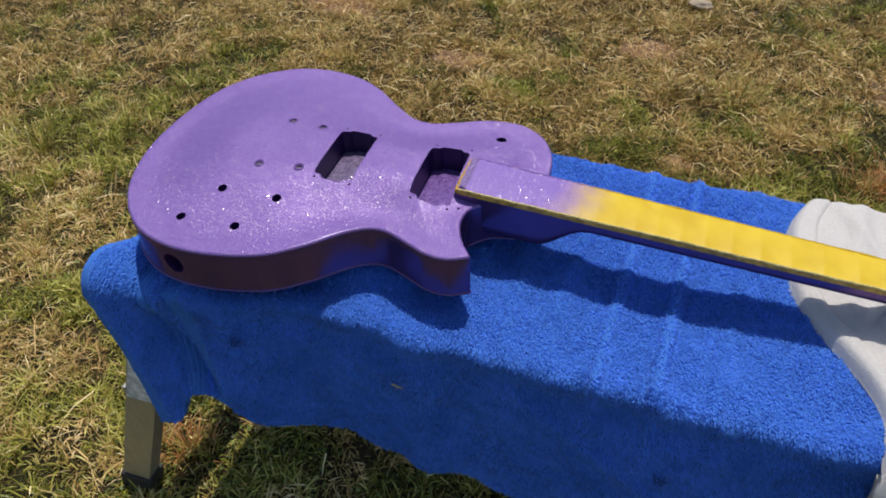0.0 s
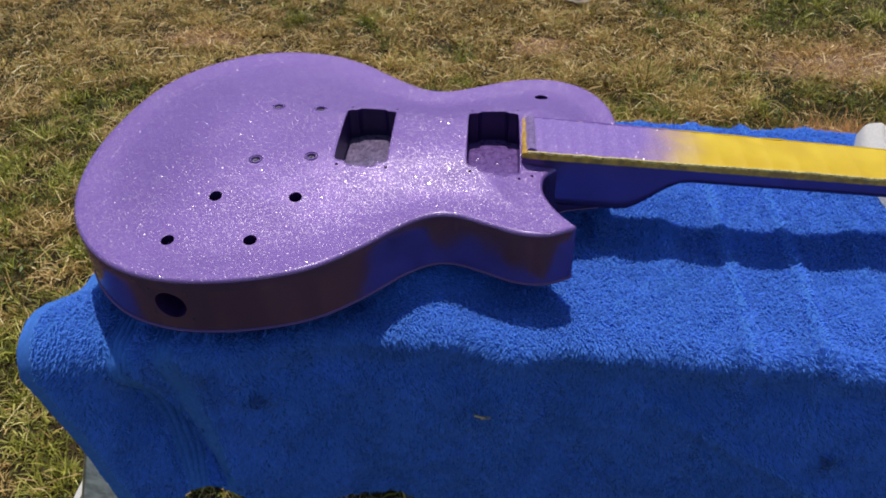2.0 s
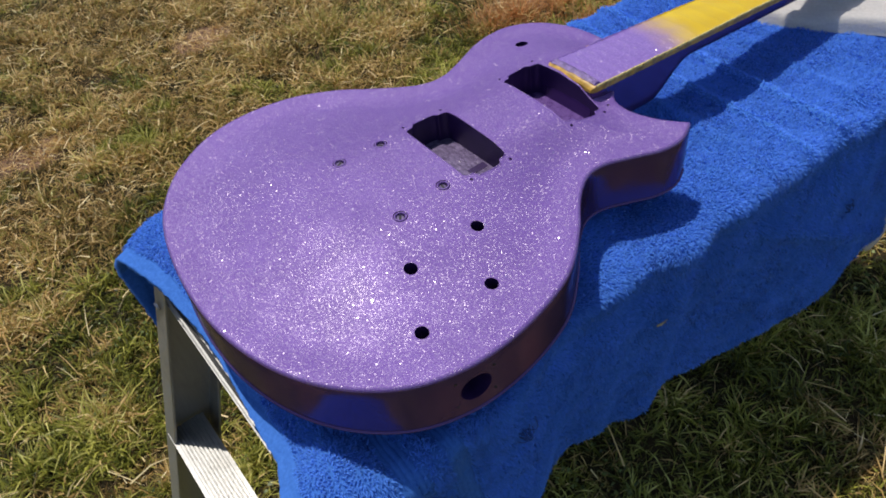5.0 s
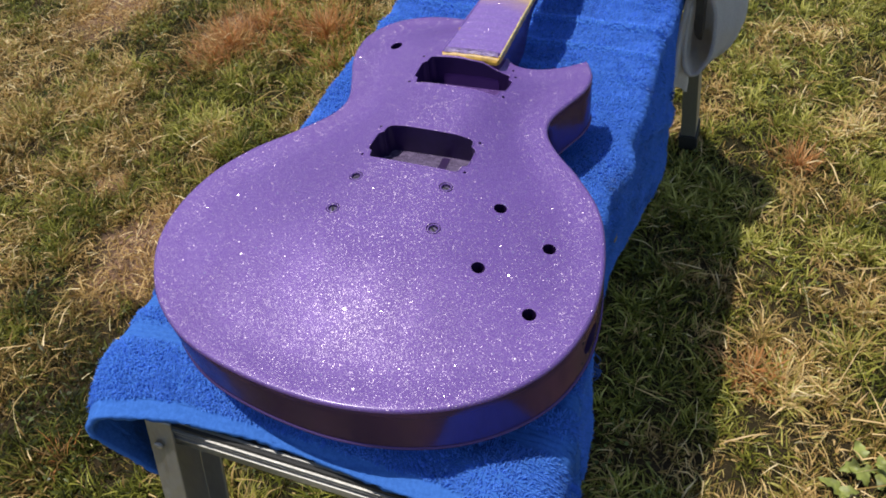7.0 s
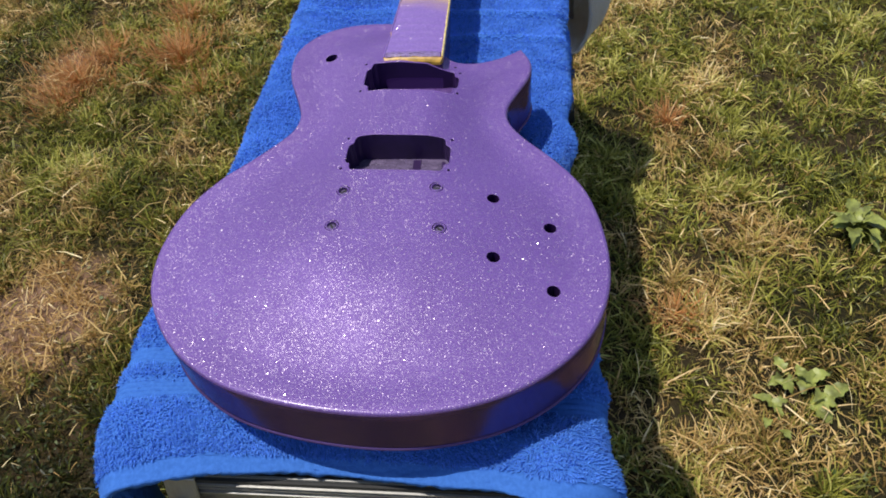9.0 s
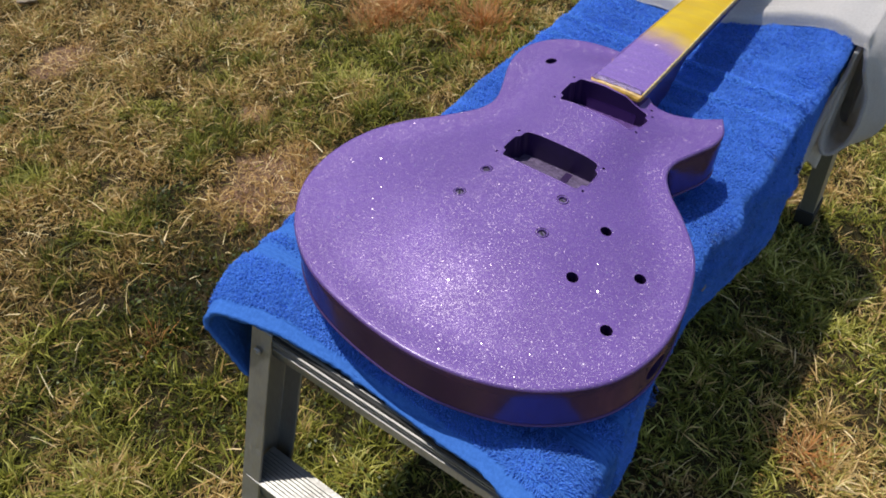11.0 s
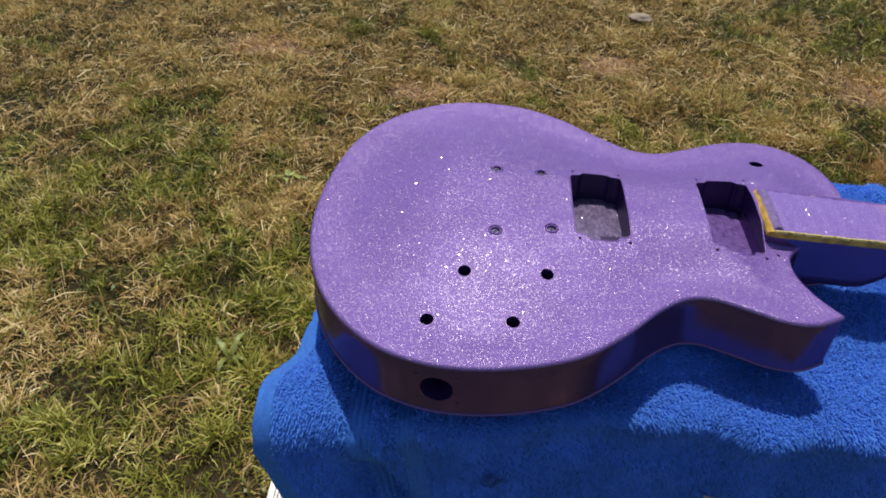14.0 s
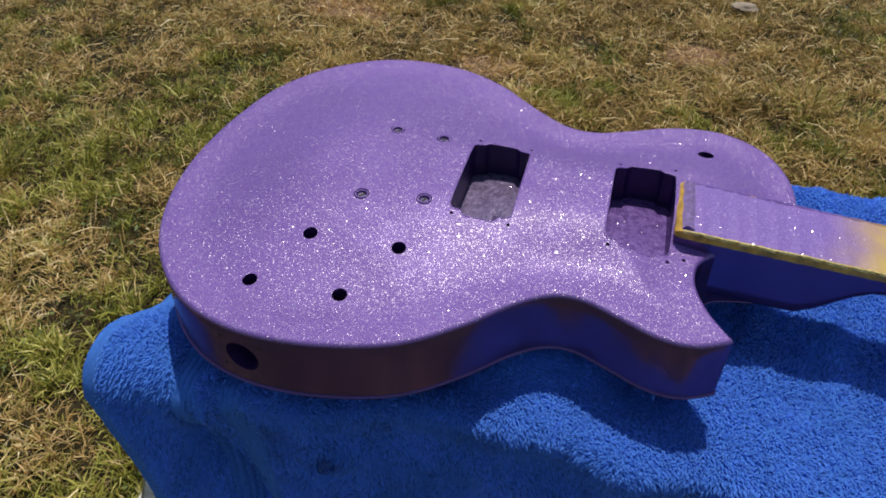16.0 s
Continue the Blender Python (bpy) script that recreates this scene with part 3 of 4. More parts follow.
def build_platform():
    bench = new("work_platform")
    bench.location.y = 0.003
    x0, x1, hy = -0.192, 0.70, 0.158
    part("deck", box_bm(x0 + 0.036, x1 - 0.036, -0.112, 0.112, DECK_Z - 0.006, DECK_Z - 0.001), METAL, bench)
    for x, side in ((x0, -1), (x1, 1)):
        a, b = sorted((x, x - side * 0.004))
        c, d = sorted((x, x - side * 0.026))
        part("end_rail", join_bm(box_bm(a, b, -hy, hy, DECK_Z - 0.044, DECK_Z - 0.007), box_bm(c, d, -hy, hy, DECK_Z - 0.048, DECK_Z - 0.044)), METAL, bench)
        e, g = sorted((x, x - side * 0.034))
        part("grip_strip", box_bm(e, g, -hy, hy, DECK_Z - 0.0075, DECK_Z - 0.0045), RUBBER, bench, "black ribbed grip strip")
        for k in range(5):
            at = x - side * (0.0015 + 0.0075 * k)
            part("tread_ridge", box_bm(at - 0.0009, at + 0.0009, -hy, hy, DECK_Z - 0.0046, DECK_Z - 0.0022), METAL, bench)
        n0, n1 = sorted((x + side * 0.0002, x + side * 0.0024))
        part("grip_nosing", box_bm(n0, n1, -hy, hy, DECK_Z - 0.0205, DECK_Z - 0.0046), RUBBER, bench, "black ribbed nosing")
        for drop, deep, tall in ((0.0098, 0.0042, 0.0014), (0.0150, 0.0042, 0.0014), (0.0212, 0.0052, 0.0030)):
            r0, r1 = sorted((x + side * 0.0003, x + side * deep))
            part("tread_ridge", box_bm(r0, r1, -hy, hy, DECK_Z - drop - tall, DECK_Z - drop), METAL, bench)
    for s in (-1, 1):
        y0, y1 = sorted((s * 0.112, s * 0.108))
        part("side_rail", box_bm(x0 + 0.06, x1 - 0.06, y0, y1, DECK_Z - 0.055, DECK_Z - 0.007), METAL, bench)
    for side, xt in ((-1, x0 - 0.003), (1, x1 + 0.003)):
        for s in (-1, 1):
            build_leg(bench, xt, side, s, hy)
        z = 0.243
        run = (DECK_Z - z) / DECK_Z
        xs = xt + side * 0.137 * run
        yw = hy + 0.035 * run - 0.004
        inner, outer = sorted((xs - side * 0.042, xs))
        comb = [(inner, z - 0.032), (inner, z)]
        for k in range(9):
            x = inner + 0.006 + k * (outer - inner - 0.012) / 8
            comb += [(x - 0.0016, z), (x - 0.0011, z + 0.0017), (x + 0.0011, z + 0.0017), (x + 0.0016, z)]
        comb += [(outer, z), (outer, z - 0.032), (outer - 0.003, z - 0.032), (outer - 0.003, z - 0.004), (inner + 0.003, z - 0.004), (inner + 0.003, z - 0.032)]
        tread = bmesh.new()
        sides = [[tread.verts.new((x, y, h)) for x, h in comb] for y in (-0.158 if side < 0 else -yw, yw)]
        for i in range(len(comb)):
            k = (i + 1) % len(comb)
            tread.faces.new((sides[0][i], sides[0][k], sides[1][k], sides[1][i]))
        for loop in sides:
            tread.faces.new(loop)
        bmesh.ops.recalc_face_normals(tread, faces=tread.faces[:])
        part("step", tread, METAL, bench)
    return tagged(bench, "low aluminium work platform with splayed ladder legs standing on grass", "platform")


def build_leg(bench, xt, side, s, hy):
    """A channel leg: a web on the outer side with two flanges turned inwards."""
    top, foot = Vector((xt, s * (hy + 0.022), DECK_Z - 0.003)), Vector((xt + side * 0.128, s * (hy + 0.050), 0.03))
    end = Vector((xt + side * 0.136, s * (hy + 0.053), -0.006))
    if side < 0 and s > 0:
        top.y, foot.y, end.y = top.y - 0.012, foot.y - 0.022, end.y - 0.023
    if side < 0 and s < 0:
        top.x, top.y = top.x + 0.029, -0.168
        foot.x, foot.y = foot.x + 0.001, -0.178
        end.x, end.y = end.x + 0.001, -0.180
        top = top.lerp(foot, 0.24)
    depth, thick = -side * (0.047 if side < 0 and s < 0 else 0.056), -s * 0.0032

    def slab(a, b, ox0, ox1, oy0, oy1):
        bm = bmesh.new()
        loops = [[bm.verts.new(p + Vector((ox, oy, 0))) for ox, oy in ((ox0, oy0), (ox1, oy0), (ox1, oy1), (ox0, oy1))] for p in (a, b)]
        for i in range(4):
            bm.faces.new((loops[0][i], loops[0][(i + 1) % 4], loops[1][(i + 1) % 4], loops[1][i]))
        bm.faces.new(loops[0])
        bm.faces.new(loops[1])
        bmesh.ops.recalc_face_normals(bm, faces=bm.faces[:])
        bmesh.ops.bevel(bm, geom=bm.edges[:], offset=0.0008, segments=1, affect="EDGES")
        return bm

    back, web = -s * 0.026, -side * 0.0032
    outline = ((0, 0), (depth, 0), (depth, back), (depth - web, back), (depth - web, thick), (web, thick), (web, back), (0, back))
    bm = bmesh.new()
    ends = [[bm.verts.new(p + Vector((ox, oy, 0))) for ox, oy in outline] for p in (top, foot)]
    for i in range(8):
        bm.faces.new((ends[0][i], ends[0][(i + 1) % 8], ends[1][(i + 1) % 8], ends[1][i]))
    bm.faces.new(ends[0])
    bm.faces.new(ends[1])
    bmesh.ops.recalc_face_normals(bm, faces=bm.faces[:])
    bmesh.ops.bevel(bm, geom=bm.edges[:], offset=0.0007, segments=1, affect="EDGES")
    leg = part("leg", bm, METAL, bench)
    part("foot", slab(foot, end, side * 0.004, depth - side * 0.004, s * 0.003, -s * 0.030), RUBBER, leg, "black rubber foot")
    rivet = tube_bm((0, 0), 0.0042, 0.0018, 0, 0.0022, 14)
    rivet.transform(Matrix.Translation((xt + side * 0.009, s * (hy + (0.0115 if side > 0 else -0.0005)), DECK_Z - 0.028)) @ Matrix.Rotation(side * math.pi / 2, 4, "Y"))
    if side > 0 or s > 0:
        part("rivet", rivet, STEEL, leg)
    if side < 0 and s < 0:
        a, b = top.lerp(foot, 0.02), top.lerp(foot, 0.31)
        part("sticker", slab(a, b, depth * 0.06, depth * 0.94, s * 0.0012, s * 0.0004), STICKER, leg, "worn white paper sticker")


build_platform()


# ---- the blue towel ----
FOLDS = ((0.300, 0.06, 0.004, 0.008), (0.354, 0.06, 0.0060, 0.0042), (0.409, 0.05, 0.0068, 0.0046), (0.245, -0.1, 0.003, 0.010), (0.470, 0.1, 0.0035, 0.007))


def towel_sheet(u, v):
    """The blue towel's surface. u: 0 at the tail end hem, 1 under the white cloth; v: 0 at the far hem, 1 at the near hem."""
    x = -0.200 + u * 0.90
    # the near lower edge swings up between the hanging corner and the long side
    hem = 0.236 + 0.022 * np.exp(-(((x + 0.03) / 0.05) ** 2)) - 0.022 * step(0.03, 0.16, x) - 0.006 * step(0.16, 0.28, x) + 0.03 * step(0.35, 0.55, x) + 0.16 * step(0.600, 0.612, x) + 0.078 * np.exp(-(((x + 0.138) / np.where(x < -0.138, 0.030, 0.068)) ** 2)) + 0.012 * step(-0.165, -0.2, x) + 0.003 * np.sin(x * 31)
    far_hem = 0.380 + 0.01 * np.sin(x * 11)
    top = 0.4825 + 0.005 * (fbm(x, v * 0.8, 14, 51, 3) - 0.5) - 0.009 * step(0.22, 0.45, x)
    near_y = -0.152 - 0.008 * step(0.32, 0.47, x) + 0.012 * np.exp(-(((x - 0.05) / 0.075) ** 2)) - 0.016 * step(0.02, -0.06, x) + 0.009 * (vnoise(x, 0 * x, 24, 55) - 0.5) - 0.010 * np.exp(-(((x - 0.165) / 0.026) ** 2))
    far_y = 0.188 - 0.036 * step(0.545, 0.59, x) + 0.005 * step(0.15, 0.30, x) + 0.016 * step(0.33, 0.05, x) + 0.024 * step(0.12, -0.09, x) - 0.014 * step(-0.155, -0.205, x)
    r, r_far = 0.009 + 0.022 * step(0.12, 0.03, u), 0.030
    a, b = 0.17, 0.63
    # flat top, a tight round at the near edge, a wider one at the far edge, then the hanging sides
    q, f = np.clip((v - b) / (1 - b), 0, 1), np.clip((a - v) / a, 0, 1)
    turn_near, turn_far = np.clip(q / 0.11, 0, 1) * math.pi / 2, np.clip(f / 0.36, 0, 1) * math.pi / 2
    part_near, down_far = np.clip((q - 0.11) / 0.89, 0, 1), np.clip((f - 0.36) / 0.64, 0, 1)
    part_far, part_top = 1 - down_far, np.clip((v - a) / (b - a), 0, 1)
    y = far_y - r_far + (near_y + r - far_y + r_far) * part_top - r * np.sin(turn_near) + r_far * np.sin(turn_far)
    z = top - r * (1 - np.cos(turn_near)) - r_far * (1 - np.cos(turn_far))
    z = z - part_near * (top - r - hem) - down_far * (top - r_far - far_hem)
    z = z + 0.006 * np.exp(-(((v - 0.13) / 0.07) ** 2)) * step(0.12, 0.28, x) * step(0.62, 0.45, x)
    hang = step(0.0, 0.25, part_near)
    y = y + (0.012 - 0.042 * step(0.09, 0.0, u)) * down_far + (0.024 * step(0.42, 0.20, x) * step(-0.07, 0.06, x) - 0.004 * step(0.36, 0.50, x) - 0.016 * step(-0.06, -0.15, x)) * part_near + 0.0055 * np.exp(-(((part_near - 0.10) / 0.08) ** 2)) * step(-0.08, 0.02, x)
    # soft folds in the hanging side, one of them running aslant
    y = y - hang * (0.012 * (fbm(x, z, 9, 61, 3) - 0.5) + 0.004 * np.sin(x * 17 + 0.8))
    y = y - hang * 0.006 * np.exp(-(((x - 0.30 - (0.41 - z) * 1.6) / 0.016) ** 2)) * step(0.0, 0.3, part_near)
    # the tail end: the hem lies on the deck's edge, and the near corner swells outwards before it falls
    end, cut = step(0.11, 0.0, u), step(0.05, 0.0, u)
    corner = step(-0.085, -0.135, y)
    x = x - end * 0.018 * step(0.26, 0.10, v) + cut * 0.010 * np.exp(-(((y - 0.045) / 0.085) ** 2))
    x = x - end * 0.0155 * corner * (1 - 0.2 * part_near) + part_near**0.8 * (0.042 - 0.020 * step(0.02, 0.11, u)) * step(0.42, 0.14, u)
    z = z - (0.012 * cut + 0.008 * end * np.exp(-(((y - 0.03) / 0.08) ** 2))) * (1 - corner) * part_far + end * corner * 0.013 * (1 - part_near)
    z = z - 0.012 * corner * step(0.028, 0.0, u) * (1 - part_near)
    crease = np.exp(-(((u - 0.072 - 0.020 * part_near) / 0.019) ** 2))
    y = y + step(0.0, 0.55, part_near) * 0.030 * crease * step(1.15, 0.75, part_near)
    z = z - 0.007 * crease * corner * (1 - hang)
    y = y - 0.010 * corner * np.exp(-(((u - 0.026) / 0.020) ** 2)) * step(1.2, 0.4, part_near)
    x = x + 0.006 * down_far * step(0.10, 0.0, u) + 0.0006 * (vnoise(y, 0 * y, 70, 57) - 0.5) * step(0.016, 0.0, u)
    # cross folds beside the neck, running on over the near edge
    flat = part_far * (1 - step(0.0, 0.5, part_near))
    for x0, slant, high, wide in FOLDS:
        ridge = high * np.exp(-(((x - x0 - slant * y) / wide) ** 2))
        z = z + flat * ridge * (1 - hang)
        y = y - flat * ridge * hang * 0.8
    # the raised bed on which the body rests
    bed = step(0.150, 0.080, np.hypot((x - 0.02) * 0.70, y)) * part_far * (1 - part_near) * step(b + 0.02, b - 0.10, v)
    z = z + 0.028 * bed
    # lumps of the pile; the two woven bands lie lower, in fine ribs
    band = step(0.064, 0.067, u) * step(0.088, 0.085, u) + step(0.098, 0.101, u) * step(0.123, 0.120, u)
    lump = (0.0016 * (vnoise(x, y - z, 130, 91) - 0.5) + 0.003 * (vnoise(x, y - z, 45, 92) - 0.5)) * (1 - band) * step(0.012, 0.03, u) * (1 - bed)
    lump = lump + band * (0.0015 * np.sin(u * 1420) - 0.0022) * (1 - bed)
    return x, y - lump * hang, z + lump * (1 - hang)


def normals_of(p):
    du, dv = np.gradient(p, axis=1), np.gradient(p, axis=0)
    n = np.cross(du, dv)
    return n / np.maximum(np.linalg.norm(n, axis=-1, keepdims=True), 1e-9)


def sheet(name, function, across, nv, material, relief, seed, outward):
    nu = len(across)
    uu, vv = np.meshgrid(across, np.linspace(0, 1, nv))
    p = np.stack(function(uu, vv), -1)
    n = normals_of(p) * outward
    bumps = np.random.RandomState(seed).normal(0, 1, (nv, nu))
    bumps = bumps + 0.8 * np.roll(bumps, 1, 0) + 0.8 * np.roll(bumps, 1, 1)
    p = p + n * (relief * bumps)[..., None]
    idx = np.arange(nu * nv).reshape(nv, nu)
    faces = np.stack([idx[:-1, :-1], idx[:-1, 1:], idx[1:, 1:], idx[1:, :-1]], -1).reshape(-1, 4)
    ob = mesh_from(name, p.reshape(-1, 3), faces, material, (("along", (-0.200 + uu * 0.90).ravel()),))
    solid = ob.modifiers.new("thickness", "SOLIDIFY")
    solid.thickness, solid.offset = 0.006, 0.0
    return ob


def loops_on(name, function, spacing, material, seed, outward, size, avoid):
    """Terry pile: one small bent loop every few millimetres, laid over by the nap."""
    rs = np.random.RandomState(seed)
    u, v = np.meshgrid(np.arange(0.001, 0.999, spacing / 0.90), np.arange(0.001, 0.999, spacing / 0.66))
    u, v = u.ravel(), v.ravel()
    u, v = u + rs.uniform(-0.4, 0.4, len(u)) * spacing / 0.90, v + rs.uniform(-0.4, 0.4, len(u)) * spacing / 0.66
    keep = ~avoid(u, v)
    u, v = u[keep], v[keep]
    n = len(u)
    e = 2e-3
    p = np.stack(function(u, v), -1)
    du = np.stack(function(u + e, v), -1) - p
    dv = np.stack(function(u, v + e), -1) - p
    nn = np.cross(du, dv) * outward
    nn /= np.maximum(np.linalg.norm(nn, axis=-1, keepdims=True), 1e-12)
    w = p[:, 1] - p[:, 2]
    laid = np.stack([1.6 * vnoise(p[:, 0], w, 28, 81) - 0.75, 1.6 * vnoise(p[:, 0], w, 24, 82) - 1.1, 0.8 * vnoise(p[:, 0], w, 30, 83) - 0.9], -1)
    locks = np.stack([vnoise(p[:, 0], w, 210, 86 + i) - 0.5 for i in range(3)], -1)
    lean = rs.normal(0, 0.42, (n, 3)) + laid + 1.2 * locks
    lean -= nn * (lean * nn).sum(-1, keepdims=True)
    lean /= np.maximum(np.linalg.norm(lean, axis=-1, keepdims=True), 1e-9)
    side = np.cross(nn, lean)
    p = p + nn * 0.0022
    tall = (rs.uniform(0.7, 1.25, n) * size)[:, None]
    wide = (rs.uniform(0.00042, 0.00075, n))[:, None]
    mid = p + nn * tall * 0.60 + lean * tall * 0.25
    tip = p + nn * tall * rs.uniform(0.5, 1.0, (n, 1)) + lean * tall * 0.85
    verts = np.stack([p - side * wide * 0.7, p + side * wide * 0.7, mid + side * wide, mid - side * wide, tip], 1).reshape(-1, 3)
    base = np.arange(n)[:, None] * 5
    faces = np.concatenate([base + np.array([0, 1, 2]), base + np.array([0, 2, 3]), base + np.array([3, 2, 4])])
    # sheen of the turned nap is put into the loop colour, palest along folds
    fold_sheen = sum(np.exp(-(((p[:, 0] - x0 - slant * p[:, 1]) / (wide_at * 1.3)) ** 2)) for x0, slant, high, wide_at in FOLDS if high > 0.004)
    rnd = np.clip(0.75 * rs.uniform(0, 1, n) + 0.35 * (vnoise(p[:, 0], w, 60, 84) - 0.4) + 0.45 * (vnoise(p[:, 0] + 0.35 * w, 0.35 * w - 0.12 * p[:, 0], 38, 88) - 0.46) * step(0.46, 0.44, p[:, 2]) + 0.46 * fold_sheen * (0.25 + 0.75 * step(0.42, 0.46, p[:, 2])), 0, 1)
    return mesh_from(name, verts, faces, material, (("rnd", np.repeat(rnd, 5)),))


across = np.concatenate([np.linspace(0, 0.0615, 40), np.linspace(0.062, 0.133, 190), np.linspace(0.135, 1, 370)])
towel = sheet("blue_towel", towel_sheet, across, 300, BLUE, 0.0002, 5, -1)
tagged(towel, "bright blue terry towel draped over the platform", "towel")
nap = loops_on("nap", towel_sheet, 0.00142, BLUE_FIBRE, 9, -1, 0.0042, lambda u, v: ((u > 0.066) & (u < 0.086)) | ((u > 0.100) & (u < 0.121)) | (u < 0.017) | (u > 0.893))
nap.parent = towel
tagged(nap, kind="stuff")


THREAD = plain("dark_blue_thread", (0.022, 0.075, 0.27), 0.8)


def pulled_threads(x, y, z, size):
    """A few blue loops pulled out of the weave."""
    bm = bmesh.new()
    for i in range(7):
        a = random.uniform(0, math.tau)
        c = Vector((random.uniform(-1, 1) * size, random.uniform(0, 0.4) * -size, random.uniform(-1, 1) * size))
        rows = []
        for k in range(6):
            t = k / 5
            at = c + Vector((math.cos(a) * (t - 0.5) * size * 1.4, -math.sin(math.pi * t) * size * random.uniform(0.4, 0.9), math.sin(a) * (t - 0.5) * size * 1.4))
            rows.append([bm.verts.new(at + Vector((0.0008 * math.cos(q), 0, 0.0008 * math.sin(q)))) for q in (0, 2.1, 4.2)])
        for p, q in zip(rows, rows[1:]):
            for m in range(3):
                bm.faces.new((p[m], p[(m + 1) % 3], q[(m + 1) % 3], q[m]))
    ob = part("pulled_thread", bm, THREAD, towel, "tangle of pulled blue threads")
    ob.location = (x, y, z)


pulled_threads(-0.033, -0.1645, 0.423, 0.009)
pulled_threads(0.422, -0.1680, 0.377, 0.006)
bm = bmesh.new()
for i, (dx, dz, long, turn) in enumerate(((0, 0, 0.013, 0.25), (0.003, -0.001, 0.008, -0.3))):
    one = box_bm(-long / 2, long / 2, -0.0006, 0.0006, -0.0008, 0.0008)
    one.transform(Matrix.Translation((dx, 0, dz)) @ Matrix.Rotation(turn, 4, "Y"))
    bm = join_bm(bm, one)
straw = part("straw", bm, plain("dry_straw", (0.55, 0.46, 0.26), 0.6))
straw.location = (0.1448, -0.1530, 0.3985)
tagged(straw, "short dry straw caught in the blue towel", "straw")


# ---- the white cloth under the headstock ----
DRAPE = ((-0.172, 0.476), (-0.180, 0.460), (-0.190, 0.425), (-0.201, 0.390), (-0.207, 0.345), (-0.205, 0.308), (-0.195, 0.284), (-0.182, 0.282), (-0.172, 0.300), (-0.168, 0.340), (-0.168, 0.400))


def cloth_sheet(u, v):
    """u: 0 at the edge that lies on the blue towel; v: 0 far side, 1 near side, where the cloth bags out and tucks in below."""
    a, b = 0.16, 0.50
    part_far, part_top, p = np.clip(v / a, 0, 1), np.clip((v - a) / (b - a), 0, 1), np.clip((v - b) / (1 - b), 0, 1)
    edge = 0.522 + 0.070 * step(0.22, 0.02, v) + 0.070 * step(0.30, 0.46, v) + 0.016 * step(0.10, 0.30, p) + 0.005 * np.sin(v * 19)
    x = edge + u * (0.755 - edge)
    near_y, far_y = DRAPE[0][0], 0.172
    y = far_y + (near_y - far_y) * part_top
    near = step(0.0, 0.06, p)
    rolled = (step(0.0, 0.03, u) * step(0.115, 0.09, u)) * (1 - near)
    top = 0.489 + 0.012 * (fbm(x, y, 11, 71, 3) - 0.6) + 0.004 * rolled + 0.002 * np.exp(-(((u - 0.14) / 0.10) ** 2)) * step(0.30, 0.20, v)
    for x0, slant, high in ((0.60, 0.5, 0.006), (0.64, -0.4, 0.005), (0.57, 0.15, 0.005)):
        top = top + high * np.exp(-(((x - x0 - slant * y) / 0.010) ** 2)) * step(0.05, 0.25, u)
    top = top - 0.012 * np.exp(-((u / 0.022) ** 2)) - 0.008 * step(0.85, 1.0, part_top)
    z = top - (1 - part_far) * 0.14
    # the bag at the near side: a soft roll that widens behind its open end and closes further in
    knots = np.linspace(0, 1, len(DRAPE))
    fine = np.linspace(-0.1, 1.1, 601)
    kernel = np.hanning(61) / np.hanning(61).sum()
    ys, zs = (np.convolve(np.interp(fine, knots, [q[i] for q in DRAPE]), kernel, "same") for i in (0, 1))
    fine, ys, zs = fine[40:-40], ys[40:-40], zs[40:-40]
    hug = step(0.55, 1.0, u) * step(0.9, 0.6, p)
    swell = np.sin(np.clip(p / 0.72, 0, 1) * math.pi)
    pleat = 0.006 * np.sin(u * 15 + 3.0 * p) * step(0.05, 0.3, u) + 0.007 * (fbm(u * 0.2, p * 0.3, 22, 77, 3) - 0.5)
    yd = np.interp(p, fine, ys) - swell * (0.030 * step(0.0, 0.34, u) + pleat) + (0.050 * swell + 0.002) * hug
    zd = np.interp(p, fine, zs) + 0.006 * step(0.0, 0.30, u) * step(0.3, 0.0, p) + 0.008 * (vnoise(u, p, 9, 78) - 0.5) * p
    y = y * (1 - near) + yd * near + 0.012 * (1 - part_far)
    z = z * (1 - near) + zd * near
    z = z - step(0.80, 1.0, u) * 0.12 * (1 - p)
    return x, y, z


cloth = sheet("white_cloth", cloth_sheet, np.linspace(0, 1, 190), 220, WHITE, 0.00004, 8, -1)


def fold_sheet(u, v):
    """The cloth's inner layer, hanging straight down between the bag and the towel, with a ragged scrap at its corner."""
    x = 0.590 + 0.006 * np.sin(v * 7) - 0.014 * step(0.6, 1.0, v) + u * (0.13 + 0.01 * v)
    hem = 0.280 - 0.098 * np.exp(-(((u - 0.05) / 0.13) ** 2)) - 0.050 * np.exp(-(((u - 0.40) / 0.11) ** 2)) + 0.010 * np.sin(u * 17)
    z = 0.462 + (hem - 0.462) * v
    y = -0.166 + 0.012 * v * step(0.4, 0.0, u) + 0.003 * np.sin(u * 24 + v * 2) * v - 0.010 * v * np.exp(-(((u - 0.34) / 0.10) ** 2)) + 0.006 * (fbm(x, z, 22, 73, 3) - 0.5)
    return x, y, z


fold = sheet("inner_fold", fold_sheet, np.linspace(0, 1, 90), 70, WHITE, 0.00004, 12, -1)
fold.parent = cloth
tagged(cloth, "white cotton cloth bunched over the platform's end", "cloth")


# ---- the guitar ----
from mathutils import geometry

